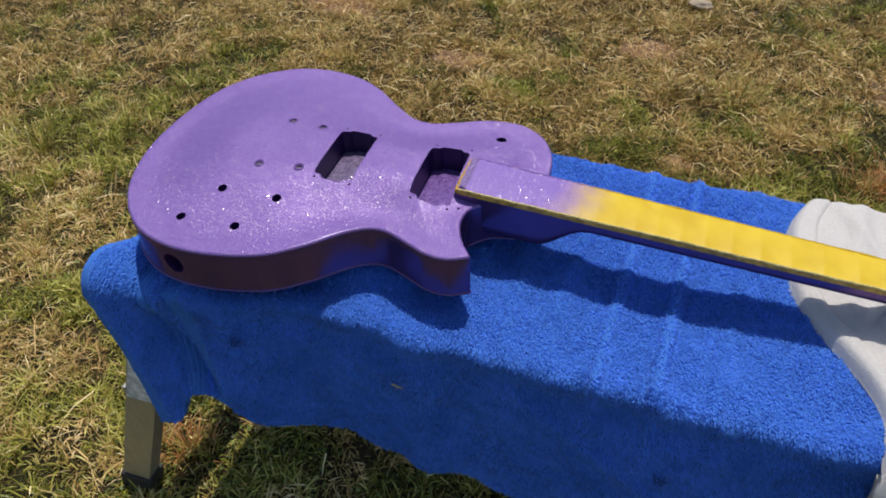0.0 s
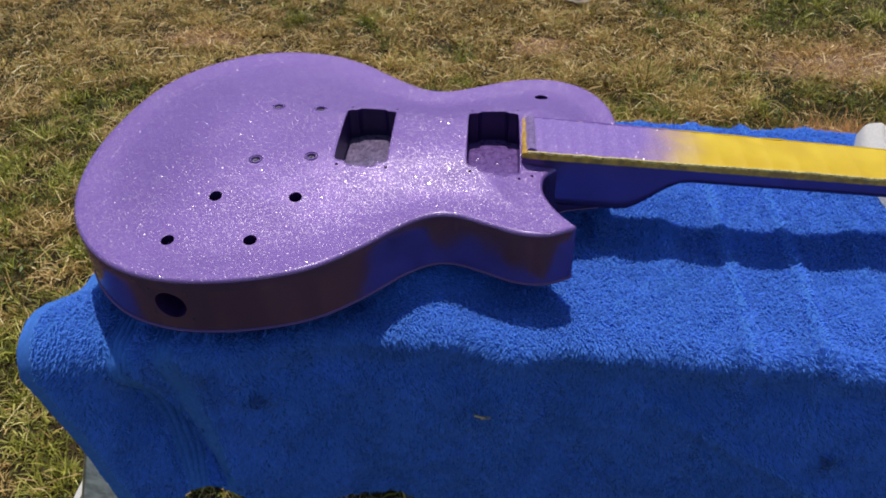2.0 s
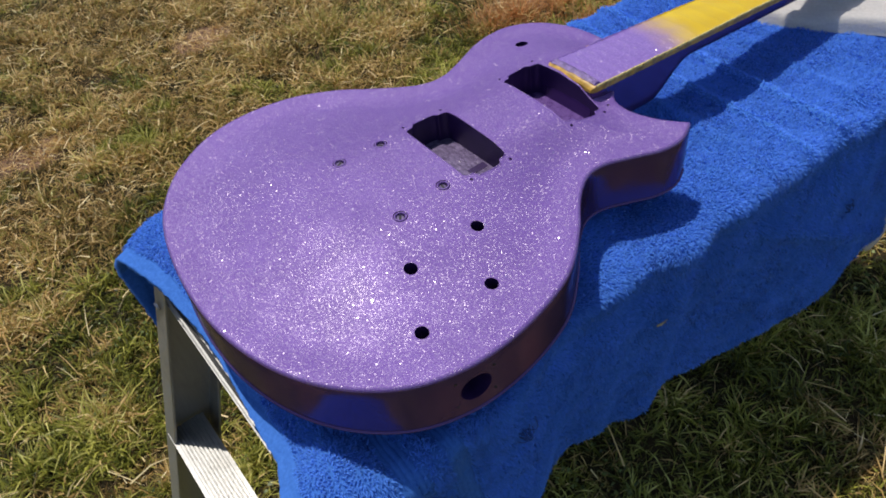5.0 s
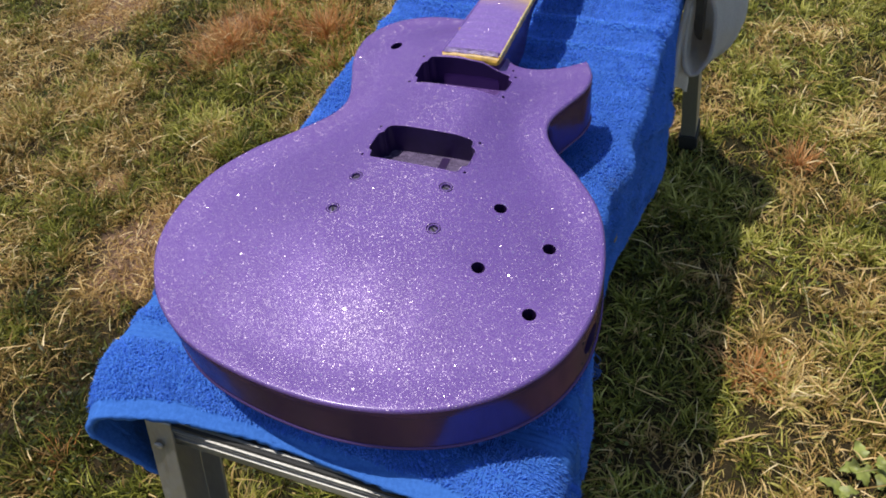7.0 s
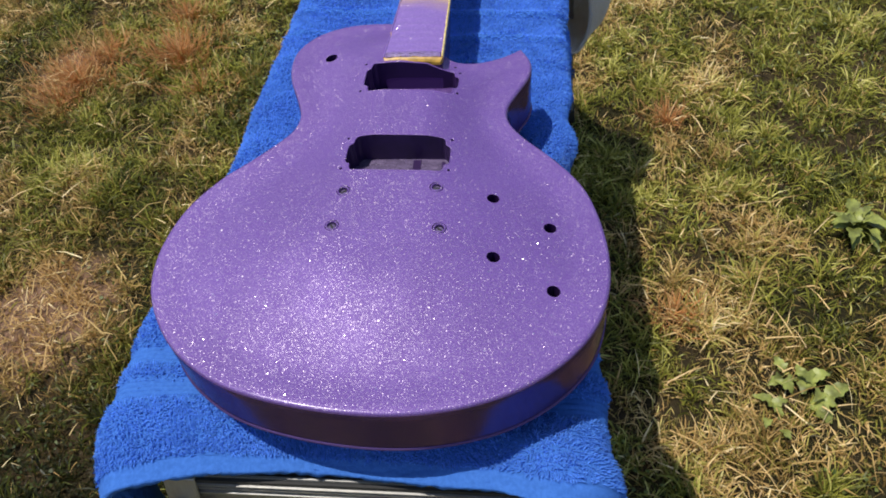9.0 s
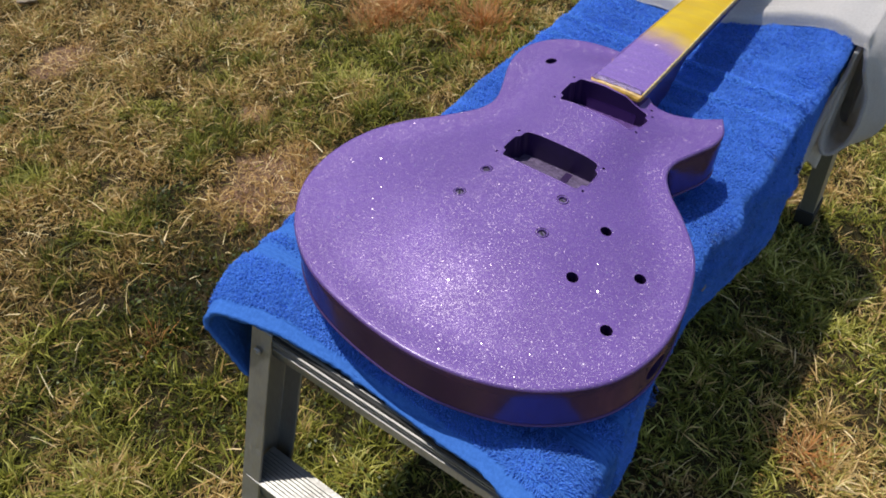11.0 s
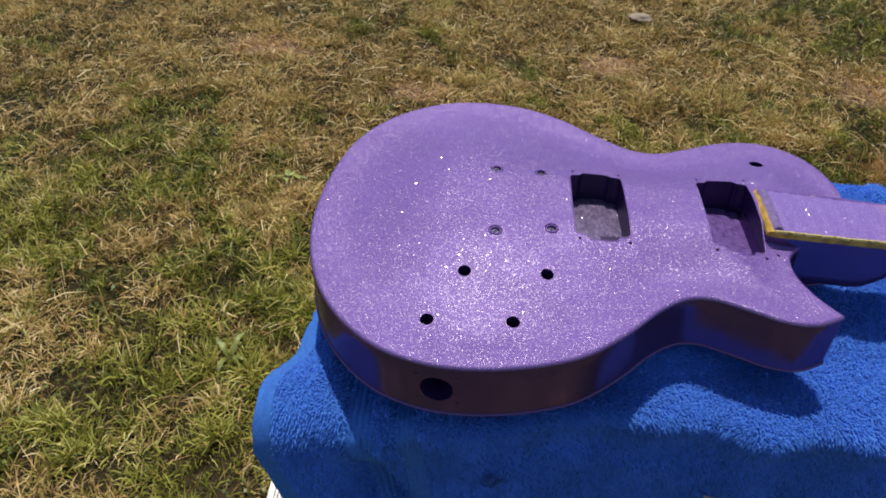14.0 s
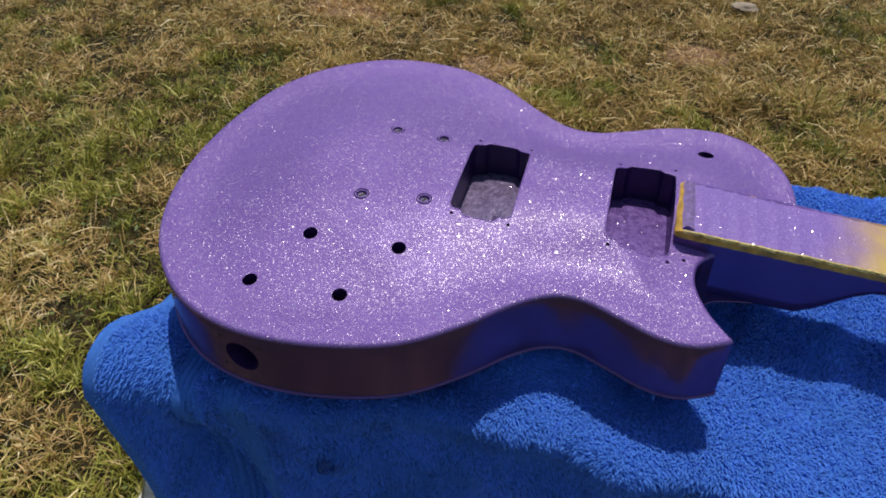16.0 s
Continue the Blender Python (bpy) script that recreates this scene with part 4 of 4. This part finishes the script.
RIM_Z, RIM_TILT, DEPTH = 0.5635, 0.022, 0.051
OUTLINE = ((0.256, 0.0), (0.2565, 0.052), (0.249, 0.083), (0.2335, 0.106), (0.209, 0.1205), (0.184, 0.1225), (0.160, 0.1175), (0.1345, 0.107), (0.108, 0.098), (0.086, 0.1005), (0.0655, 0.1135), (0.0435, 0.1315), (0.021, 0.1505), (-0.014, 0.169), (-0.055, 0.1765), (-0.093, 0.172), (-0.125, 0.156), (-0.152, 0.132), (-0.1745, 0.095), (-0.187, 0.046), (-0.1915, -0.008), (-0.1865, -0.055), (-0.172, -0.098), (-0.149, -0.132), (-0.119, -0.1565), (-0.083, -0.169), (-0.045, -0.1705), (-0.006, -0.164), (0.025, -0.1525), (0.055, -0.1305), (0.0805, -0.1065), (0.1015, -0.0932), (0.121, -0.0918), (0.145, -0.1012), (0.168, -0.111), (0.190, -0.1125))
HORN = ((0.2120, -0.1030), (0.1975, -0.083), (0.1888, -0.060), (0.1905, -0.040), (0.2020, -0.0272))


def spline(points, per, closed=False):
    """Catmull-Rom through the points."""
    pts = [Vector((*p, 0)) for p in points]
    out = []
    last = len(pts) if closed else len(pts) - 1
    for i in range(last):
        q = [pts[(i + k) % len(pts)] if closed else pts[max(0, min(len(pts) - 1, i + k))] for k in (-1, 0, 1, 2)]
        for j in range(per):
            t = j / per
            out.append(0.5 * ((2 * q[1]) + (q[2] - q[0]) * t + (2 * q[0] - 5 * q[1] + 4 * q[2] - q[3]) * t * t + (3 * q[1] - q[0] - 3 * q[2] + q[3]) * t**3))
    if not closed:
        out.append(pts[-1])
    return [(v.x, v.y) for v in out]


def resample(points, spacing):
    p = np.array(points + points[:1])
    along = np.concatenate([[0], np.cumsum(np.hypot(*np.diff(p, axis=0).T))])
    n = int(along[-1] / spacing)
    s = np.linspace(0, along[-1], n, endpoint=False)
    return np.stack([np.interp(s, along, p[:, 0]), np.interp(s, along, p[:, 1])], -1)


def inset(loop, d):
    ahead = np.roll(loop, -1, 0) - np.roll(loop, 1, 0)
    ahead /= np.linalg.norm(ahead, axis=1, keepdims=True)
    return loop + d * np.stack([-ahead[:, 1], ahead[:, 0]], -1)


def distance_to(points, loop):
    a, b = loop, np.roll(loop, -1, 0)
    ab = b - a
    best = np.full(len(points), 9.0)
    for k in range(0, len(loop), 64):
        ap = points[:, None] - a[None, k : k + 64]
        t = np.clip((ap * ab[None, k : k + 64]).sum(-1) / (ab[None, k : k + 64] ** 2).sum(-1), 0, 1)
        best = np.minimum(best, np.linalg.norm(ap - t[..., None] * ab[None, k : k + 64], axis=-1).min(1))
    return best


def inside(points, loop):
    x, y = points[:, 0][:, None], points[:, 1][:, None]
    a, b = loop, np.roll(loop, -1, 0)
    cross = ((a[:, 1] > y) != (b[:, 1] > y)) & (x < (b[:, 0] - a[:, 0]) * (y - a[:, 1]) / np.where(b[:, 1] == a[:, 1], 1e-9, b[:, 1] - a[:, 1]) + a[:, 0])
    return cross.sum(1) % 2 == 1


BODY_LOOP = resample(spline(OUTLINE + HORN[:1], 12)[:-1] + spline(HORN, 8) + spline((HORN[-1], (0.212, -0.020), (0.240, -0.014), (0.2535, -0.010)), 6)[1:], 0.0036)


def rim(x, y):
    return RIM_Z + RIM_TILT * np.asarray(y)


def arch(points):
    """Height of the carved top over the rim: a level strip along the middle, falling to a shallow dish inside the rim."""
    x, y = points[:, 0], points[:, 1]
    d = distance_to(points, BODY_LOOP)
    middle = np.hypot(x - np.clip(x, -0.055, 0.205), y)
    ratio = d / (d + middle + 1e-6)
    high = 0.0147 - 0.0012 * step(0.06, 0.20, x)
    dish = -0.0008 * np.exp(-(((d - 0.026) / 0.015) ** 2)) * step(0.0, 0.012, d)
    return high * step(0.13, 0.82, ratio) ** 1.12 + dish


def circle(cx, cy, r, n=24):
    return [(cx + r * math.cos(k * math.tau / n), cy + r * math.sin(k * math.tau / n)) for k in range(n)]


def cavity_loop(cx, cy):
    """A pickup cavity: a rounded oblong with a lug at each end."""
    hx, hy, ear, lug = 0.0222, 0.0395, 0.0128, 0.0442
    side = ((hx, hy - 0.005), (hx - 0.0014, hy - 0.0014), (hx - 0.005, hy), (ear + 0.0008, hy), (ear, hy + 0.0012), (ear - 0.0006, lug - 0.0022), (ear - 0.0034, lug))
    half = list(side) + [(-x, y) for x, y in reversed(side)]
    pts = half + [(-x, -y) for x, y in half]
    for _ in range(2):
        pts = [(a[0] * k + b[0] * (1 - k), a[1] * k + b[1] * (1 - k)) for a, b in zip(pts, pts[1:] + pts[:1]) for k in (0.8, 0.2)]
    return [(cx + x, cy + y) for x, y in pts]


STUDS = ((-0.041, 0.0395), (-0.003, 0.037), (-0.041, -0.0432), (0.003, -0.0375))
STUD_TURNS = (0.5, 2.2, 0.9, 1.4)
KNOBS = ((-0.063, -0.0845), (-0.0015, -0.0825), (-0.0875, -0.1285), (-0.0265, -0.1270))
TOGGLE = (0.193, 0.0835)
PICKUPS = ((0.0430, -0.0017), (0.1492, -0.0017))


def cdt(points, edges):
    from_2d = [Vector(p) for p in points]
    verts, _, faces, *_ = geometry.delaunay_2d_cdt(from_2d, edges, [], 0, 1e-7)
    return np.array([tuple(v) for v in verts]), [tuple(f) for f in faces]


def loop_edges(start, n):
    return [(start + k, start + (k + 1) % n) for k in range(n)]


def lip_bm(loop, r):
    """A thin rounded edge along a closed loop."""
    bm = bmesh.new()
    n = len(loop)
    rows = []
    for i, at in enumerate(loop):
        a, b = Vector(loop[i - 1]), Vector(loop[(i + 1) % n])
        out = (b - a).cross(Vector((0, 0, 1))).normalized()
        rows.append([bm.verts.new(Vector(at) + out * r * math.cos(q) + Vector((0, 0, r * math.sin(q)))) for q in (0, 1.05, 2.09, 3.14, 4.19, 5.24)])
    for i in range(n):
        for k in range(6):
            bm.faces.new((rows[i - 1][k], rows[i - 1][(k + 1) % 6], rows[i][(k + 1) % 6], rows[i][k]))
    bmesh.ops.recalc_face_normals(bm, faces=bm.faces[:])
    return bm


def build_guitar():
    guitar = new("electric_guitar")
    # the carved top, with every hole cut through it
    edge = inset(BODY_LOOP, 0.0024)
    holes = [(circle(*c, 0.0050), 0.020, "knob") for c in KNOBS] + [(circle(*TOGGLE, 0.0060), 0.020, "toggle")]
    holes += [(circle(*c, 0.0055), 0.007, "stud") for c in STUDS]
    screws = [(cx + 0.0012 + i * 0.0197, cy + 0.001 + j * 0.0447) for cx, cy in PICKUPS for i in (-1, 1) for j in (-1, 1)]
    screws += [(0.1805, -0.0400)]
    holes += [(circle(*c, 0.0013, 8), 0.006, "screw") for c in screws]
    holes += [(cavity_loop(*c), 0.0265, "cavity") for c in PICKUPS]
    gx, gy = np.meshgrid(np.arange(-0.195, 0.26, 0.0042), np.arange(-0.175, 0.18, 0.0042))
    gx = gx + (np.arange(gx.shape[0]) % 2)[:, None] * 0.0021
    grid = np.stack([gx.ravel(), gy.ravel()], -1)
    grid = grid[inside(grid, edge)]
    grid = grid[distance_to(grid, edge) > 0.0022]
    for loop, *_ in holes:
        lp = np.array(loop)
        near = np.hypot(*(grid - lp.mean(0)).T) < 0.06
        bad = np.zeros(len(grid), bool)
        bad[near] = inside(grid[near], lp) | (distance_to(grid[near], lp) < 0.0016)
        grid = grid[~bad]
    points, edges = [tuple(p) for p in edge], loop_edges(0, len(edge))
    for loop, *_ in holes:
        edges += loop_edges(len(points), len(loop))
        points += loop
    points += [tuple(p) for p in grid]
    flat, faces = cdt(points, edges)
    middle = np.array([flat[list(f)].mean(0) for f in faces])
    keep = inside(middle, edge)
    for loop, *_ in holes:
        keep &= ~inside(middle, np.array(loop))
    height = rim(flat[:, 0], flat[:, 1]) + arch(flat)
    bm = bmesh.new()
    verts = [bm.verts.new((x, y, z)) for (x, y), z in zip(flat, height)]
    for f, k in zip(faces, keep):
        if k:
            bm.faces.new([verts[i] for i in f])
    # walls and floors of the holes
    linings, floors, lips = [], [], []
    for loop, deep, kind in holes:
        lp = np.array(loop)
        z = rim(lp[:, 0], lp[:, 1]) + arch(lp)
        wall = bmesh.new()
        floor_z = z.mean() - deep
        upper = [wall.verts.new((x, y, h)) for (x, y), h in zip(loop, z)]
        lower = [wall.verts.new((x, y, floor_z)) for x, y in loop]
        n = len(loop)
        for i in range(n):
            wall.faces.new((upper[i], lower[i], lower[(i + 1) % n], upper[(i + 1) % n]))
        if kind == "cavity":
            lips.append(lip_bm([(x, y, h - 0.0002) for (x, y), h in zip(loop, z)], 0.0006))
            bed = bmesh.new()
            bed.faces.new([bed.verts.new(v.co) for v in lower])
            floors.append(bed)
        else:
            wall.faces.new(lower)
        linings.append((wall, kind))
    dark = bmesh.new()
    # the sides, with the jack hole
    length = len(BODY_LOOP)
    around = np.concatenate([[0], np.cumsum(np.hypot(*(np.roll(BODY_LOOP, -1, 0) - BODY_LOOP).T))])
    total = around[-1]
    jack_at = around[int(np.argmin(np.hypot(BODY_LOOP[:, 0] + 0.079, BODY_LOOP[:, 1] + 0.169)))]
    rows = ((0.0, 0.0035), (0.0004, 0.0008), (0.0010, -0.0007), (0.0018, -0.0012), (0.0025, -0.0010), (0.0029, -0.0005), (0.0031, 0.0), (0.016, 0.0), (0.027, 0.0), (0.039, 0.0), (0.0483, 0.0), (0.0497, 0.0004), (0.0506, 0.0011), (DEPTH, 0.0024))
    side_pts, side_edges = [], []
    for h, _ in rows:
        side_pts += [(s, h) for s in around]
    for k in (0, len(rows) - 1):
        side_edges += [(k * (length + 1) + i, k * (length + 1) + i + 1) for i in range(length)]
    jack = circle(jack_at, 0.0262, 0.0118, 28)
    sp = np.array(side_pts)
    clear = np.hypot(sp[:, 0] - jack_at, sp[:, 1] - 0.0262) > 0.0135
    ends = np.isin(np.arange(len(sp)), [e for pair in side_edges for e in pair])
    remap = np.cumsum(clear | ends) - 1
    side_edges = [(int(remap[a]), int(remap[b])) for a, b in side_edges]
    side_pts = [p for p, k in zip(side_pts, clear | ends) if k]
    side_edges += loop_edges(len(side_pts), len(jack))
    side_pts += jack
    flat2, faces2 = cdt(side_pts, side_edges)
    closed = np.vstack([BODY_LOOP, BODY_LOOP[:1]])
    rs, ri = [r[0] for r in rows], [r[1] for r in rows]
    inner = np.vstack([inset(BODY_LOOP, 1.0)])
    toward = inner - BODY_LOOP
    toward = np.vstack([toward, toward[:1]])

    def onto(s, h, deeper=0.0):
        x, y = np.interp(s, around, closed[:, 0]), np.interp(s, around, closed[:, 1])
        tx, ty = np.interp(s, around, toward[:, 0]), np.interp(s, around, toward[:, 1])
        d = np.interp(h, rs, ri) + deeper
        return (x + d * tx, y + d * ty, float(rim(x, y)) - DEPTH + h)

    sides = [bm.verts.new(onto(s, h)) for s, h in flat2]
    hole = np.array(jack)
    for f in faces2:
        c = flat2[list(f)].mean(0)
        if not inside(c[None], hole)[0]:
            bm.faces.new([sides[i] for i in f]).material_index = 2 if c[1] > 0.0478 else 1
    upper, lower = [dark.verts.new(onto(s, h)) for s, h in jack], [dark.verts.new(onto(s, h, 0.022)) for s, h in jack]
    for i in range(len(jack)):
        k = (i + 1) % len(jack)
        dark.faces.new((upper[i], upper[k], lower[k], lower[i]))
    dark.faces.new(lower)
    # the back
    under = inset(BODY_LOOP, 0.0035)
    back_pts, back_faces = cdt([tuple(p) for p in under], loop_edges(0, len(under)))
    backs = [bm.verts.new((x, y, float(rim(x, y)) - DEPTH)) for x, y in back_pts]
    for f in back_faces:
        if inside(back_pts[list(f)].mean(0)[None], under)[0]:
            bm.faces.new([backs[i] for i in f]).material_index = 1
    bmesh.ops.remove_doubles(bm, verts=bm.verts[:], dist=0.00002)
    bmesh.ops.recalc_face_normals(bm, faces=bm.faces[:])
    body = part("body", bm, PAINT, guitar, "metallic purple carved single-cutaway body with glitter", smooth=38)
    body.data.materials.append(SIDES)
    body.data.materials.append(EDGE_PAINT)
    part("jack_hole", dark, CAVITY, body, "dark round jack hole")
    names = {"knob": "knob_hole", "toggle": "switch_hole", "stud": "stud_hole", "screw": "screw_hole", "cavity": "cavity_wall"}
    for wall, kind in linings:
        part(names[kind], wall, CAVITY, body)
    for lip in lips:
        part("cavity_edge", lip, PAINT, body, smooth=60)
    for bed, paint, look_of in zip(floors, (FLOOR, NECK_FLOOR), ("glossy grey-purple cavity floor", "purple glittering cavity floor")):
        part("cavity_floor", bed, paint, body, look_of)
    for cx, cy in PICKUPS:
        for s in (-1, 1):
            z = float(rim(cx, cy)) + 0.012 - 0.0245
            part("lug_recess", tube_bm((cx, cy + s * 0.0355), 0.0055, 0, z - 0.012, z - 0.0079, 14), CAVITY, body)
    cx, cy = PICKUPS[0]
    rim_at = np.array(cavity_loop(cx, cy))
    floor_z = float((rim(rim_at[:, 0], rim_at[:, 1]) + arch(rim_at)).mean()) - 0.0265
    # two thin dark slabs on the floor stand in for shaded recesses
    part("wire_slot_shade", box_bm(cx + 0.004, cx + 0.0205, cy - 0.0155, cy - 0.0085, floor_z - 0.002, floor_z + 0.0004), CAVITY, body)
    part("trench_shade", box_bm(cx - 0.018, cx + 0.018, cy - 0.0368, cy - 0.0338, floor_z - 0.002, floor_z + 0.0005), CAVITY, body)
    # threaded bushings for the bridge and tailpiece
    for c in STUDS:
        at = np.array([c])
        z = float(rim(*c) + arch(at)[0])
        bush = part("stud_bushing", tube_bm(c, 0.0050, 0.0037, z - 0.006, z + 0.0003, 24), PAINT, guitar, "oversprayed steel stud bushing")
        part("thread", tube_bm(c, 0.0037, 0.0031, z - 0.006, z - 0.0011, 20), CAVITY, bush)
        turn = Matrix.Translation((*c, z)) @ Matrix.Rotation(STUD_TURNS[STUDS.index(c)], 4, "Z") @ Matrix.Rotation(0.10, 4, "X")
        plug = tube_bm((0, 0), 0.0030, 0, -0.0035, -0.0014, 18)
        plug.transform(turn)
        part("plug", plug, FLOOR, bush, "grey-purple plug of dried paint")
        gash = box_bm(-0.0024, 0.0024, -0.0007, 0.0009, -0.0022, -0.00125)
        gash.transform(turn)
        part("gash", gash, RUBBER, bush, "dark gash in the paint")
    # four black balls sunk round the jack stand for its shaded screw holes
    for i in (-1, 1):
        for j in (-1, 1):
            x, y, z = onto(jack_at + i * 0.0145, 0.0262 + j * 0.0125, 0.0009)
            bm = bmesh.new()
            bmesh.ops.create_icosphere(bm, subdivisions=2, radius=0.0016)
            part("screw_hole", bm, RUBBER, body).location = (x, y, z)
    build_neck(guitar)
    return tagged(guitar, "unfinished purple glitter guitar with taped yellow fingerboard on towels", "guitar")


NECK_ANGLE, BOARD_X, BOARD_Z, NUT = 4.7, 0.1725, 0.5790, 0.462


def neck_frame():
    """Along the neck from the body end of the fingerboard, dipping towards the headstock."""
    return Matrix.Translation((BOARD_X, -0.0005, BOARD_Z)) @ Matrix.Rotation(radians(NECK_ANGLE), 4, "Y")


def half_width(s):
    return 0.0286 + (0.0216 - 0.0286) * s / NUT


def build_neck(guitar):
    place = neck_frame()
    # the board, with the frets standing out under the tape
    frets = [0.628 * 2 ** (-k / 12) - (0.628 - 0.4575) for k in range(1, 23)]
    stations = [0.0, 0.0010, 0.0026, 0.0042]
    for f in sorted(x for x in frets if 0.010 < x < NUT - 0.004):
        stations += [f - 0.0028, f - 0.0012, f + 0.0012, f + 0.0028]
    stations.append(NUT)
    proud = [0.00036 if any(abs(s - f) < 0.0015 for f in frets) else 0.0 for s in stations]
    proud[:4] = [-0.0036, -0.0021, -0.0008, -0.0001]

    def strip(inset_by, low, high, follow, first=0):
        bm = bmesh.new()
        rows = []
        for s, p in zip(stations[first:], proud[first:]):
            w = half_width(s) - inset_by + follow * p * 0.8
            crown = [(-w, low), (-w, high - 0.0006 + p), (-w * 0.6, high + 0.0005 + p), (0, high + 0.0009 + p), (w * 0.6, high + 0.0005 + p), (w, high - 0.0006 + p), (w, low)]
            rows.append([bm.verts.new((s, y, z)) for y, z in crown])
        for a, b in zip(rows, rows[1:]):
            for i in range(6):
                bm.faces.new((a[i], a[i + 1], b[i + 1], b[i]))
            bm.faces.new((a[6], a[0], b[0], b[6]))
        bm.faces.new(rows[0])
        bm.faces.new(rows[-1])
        bmesh.ops.recalc_face_normals(bm, faces=bm.faces[:])
        bm.transform(place)
        return bm

    board = part("fingerboard", strip(0.0, -0.0068, -0.0002, 1.0), BOARD_EDGE, guitar, "yellow-edged fingerboard", smooth=30)
    part("masking_tape", strip(0.0015, -0.0011, 0.0001, 0.8, 3), TAPE, board, "yellow masking tape with purple overspray", smooth=30)
    # the torn lips of the tape along both edges
    for side in (-1, 1):
        bm = bmesh.new()
        rows = []
        for k in range(150):
            s = 0.0045 + (NUT - 0.0055) * k / 149
            wave = 0.0007 * (vnoise(s, side * 1.0, 60, 95) - 0.5) + 0.0005 * (vnoise(s, side * 2.0, 260, 96) - 0.5)
            w = half_width(s) + 0.0002
            top = 0.0002 + 1.2 * float(wave)
            rows.append([bm.verts.new((s, side * y, z)) for y, z in ((w - 0.0018, top - 0.0007), (w - 0.0007, top + 0.0003), (w, top - 0.0002), (w + 0.0001, -0.0016 + 2.0 * float(wave)))])
        for a, b in zip(rows, rows[1:]):
            for i in range(3):
                bm.faces.new((a[i], a[i + 1], b[i + 1], b[i]))
        bmesh.ops.recalc_face_normals(bm, faces=bm.faces[:])
        bmesh.ops.solidify(bm, geom=bm.faces[:], thickness=0.0002)
        bm.transform(place)
        part("tape_lip", bm, TAPE_LIP if side < 0 else TAPE, board, "thin torn edge of the yellow tape", smooth=50)
    # the tape's end, folded back on itself
    bm = bmesh.new()
    rows = []
    for k, s in enumerate((0.0034, 0.0052, 0.0076, 0.0098, 0.0112)):
        rows.append([])
        for i in range(15):
            w = (i / 7 - 1) * (half_width(s) - 0.0024)
            lift = (-0.0002, 0.0014, 0.0019, 0.0013, 0.0004)[k] + 0.0004 * math.sin(i * 2.1 + k)
            rows[-1].append(bm.verts.new((s + 0.0004 * math.sin(i * 1.3 + 2 * k), w, lift + 0.0008 * (1 - (w / 0.028) ** 2))))
    for a, b in zip(rows, rows[1:]):
        for i in range(14):
            bm.faces.new((a[i], a[i + 1], b[i + 1], b[i]))
    bmesh.ops.solidify(bm, geom=bm.faces[:], thickness=0.0004)
    bmesh.ops.recalc_face_normals(bm, faces=bm.faces[:])
    bm.transform(place)
    part("tape_end", bm, plain("lilac_folded_tape", (0.36, 0.25, 0.52), 0.35, 0, 0.25, 300), board, "folded tape end with lilac overspray", smooth=50)
    # the neck behind it, deepening into a heel at the body
    bm = bmesh.new()
    rows = []
    for s in np.linspace(0.0006, NUT, 50):
        w = half_width(s) - 0.0004
        heel = float(step(0.140, 0.090, s))
        deep = 0.0068 + 0.0165 + 0.0300 * heel + 0.002 * (1 - s / NUT)
        ring = []
        for k in range(13):
            a = math.pi * k / 12
            power = 0.62 - 0.34 * heel
            cy, sz = math.cos(a), math.sin(a)
            ring.append(bm.verts.new((s, w * math.copysign(abs(cy) ** power, cy), -0.0068 - (deep - 0.0068) * abs(sz) ** power)))
        rows.append(ring)
    for a, b in zip(rows, rows[1:]):
        for i in range(12):
            bm.faces.new((a[i], a[i + 1], b[i + 1], b[i]))
        bm.faces.new((a[12], a[0], b[0], b[12]))
    bm.faces.new(rows[0])
    bm.faces.new(rows[-1])
    bmesh.ops.recalc_face_normals(bm, faces=bm.faces[:])
    bm.transform(place)
    part("neck", bm, SIDES, guitar, "purple neck with a deep heel", smooth=50)
    # the headstock, tilted back from the nut
    shape = ((0.0, 0.0215), (0.020, 0.0235), (0.040, 0.034), (0.075, 0.0375), (0.130, 0.041), (0.165, 0.044), (0.176, 0.036), (0.182, 0.018), (0.176, 0.0))
    half = spline(shape, 4)
    loop = half + [(x, -y) for x, y in reversed(half[:-1])]
    bm = bmesh.new()
    face = bm.faces.new([bm.verts.new((x, y, 0)) for x, y in loop])
    solid = bmesh.ops.extrude_face_region(bm, geom=[face])
    for v in solid["geom"]:
        if isinstance(v, bmesh.types.BMVert):
            v.co.z -= 0.0145
    bmesh.ops.recalc_face_normals(bm, faces=bm.faces[:])
    bm.transform(place @ Matrix.Translation((NUT, 0, -0.006)) @ Matrix.Rotation(radians(9), 4, "Y"))
    part("headstock", bm, PAINT, guitar, "purple open-book headstock", smooth=40)


build_guitar()
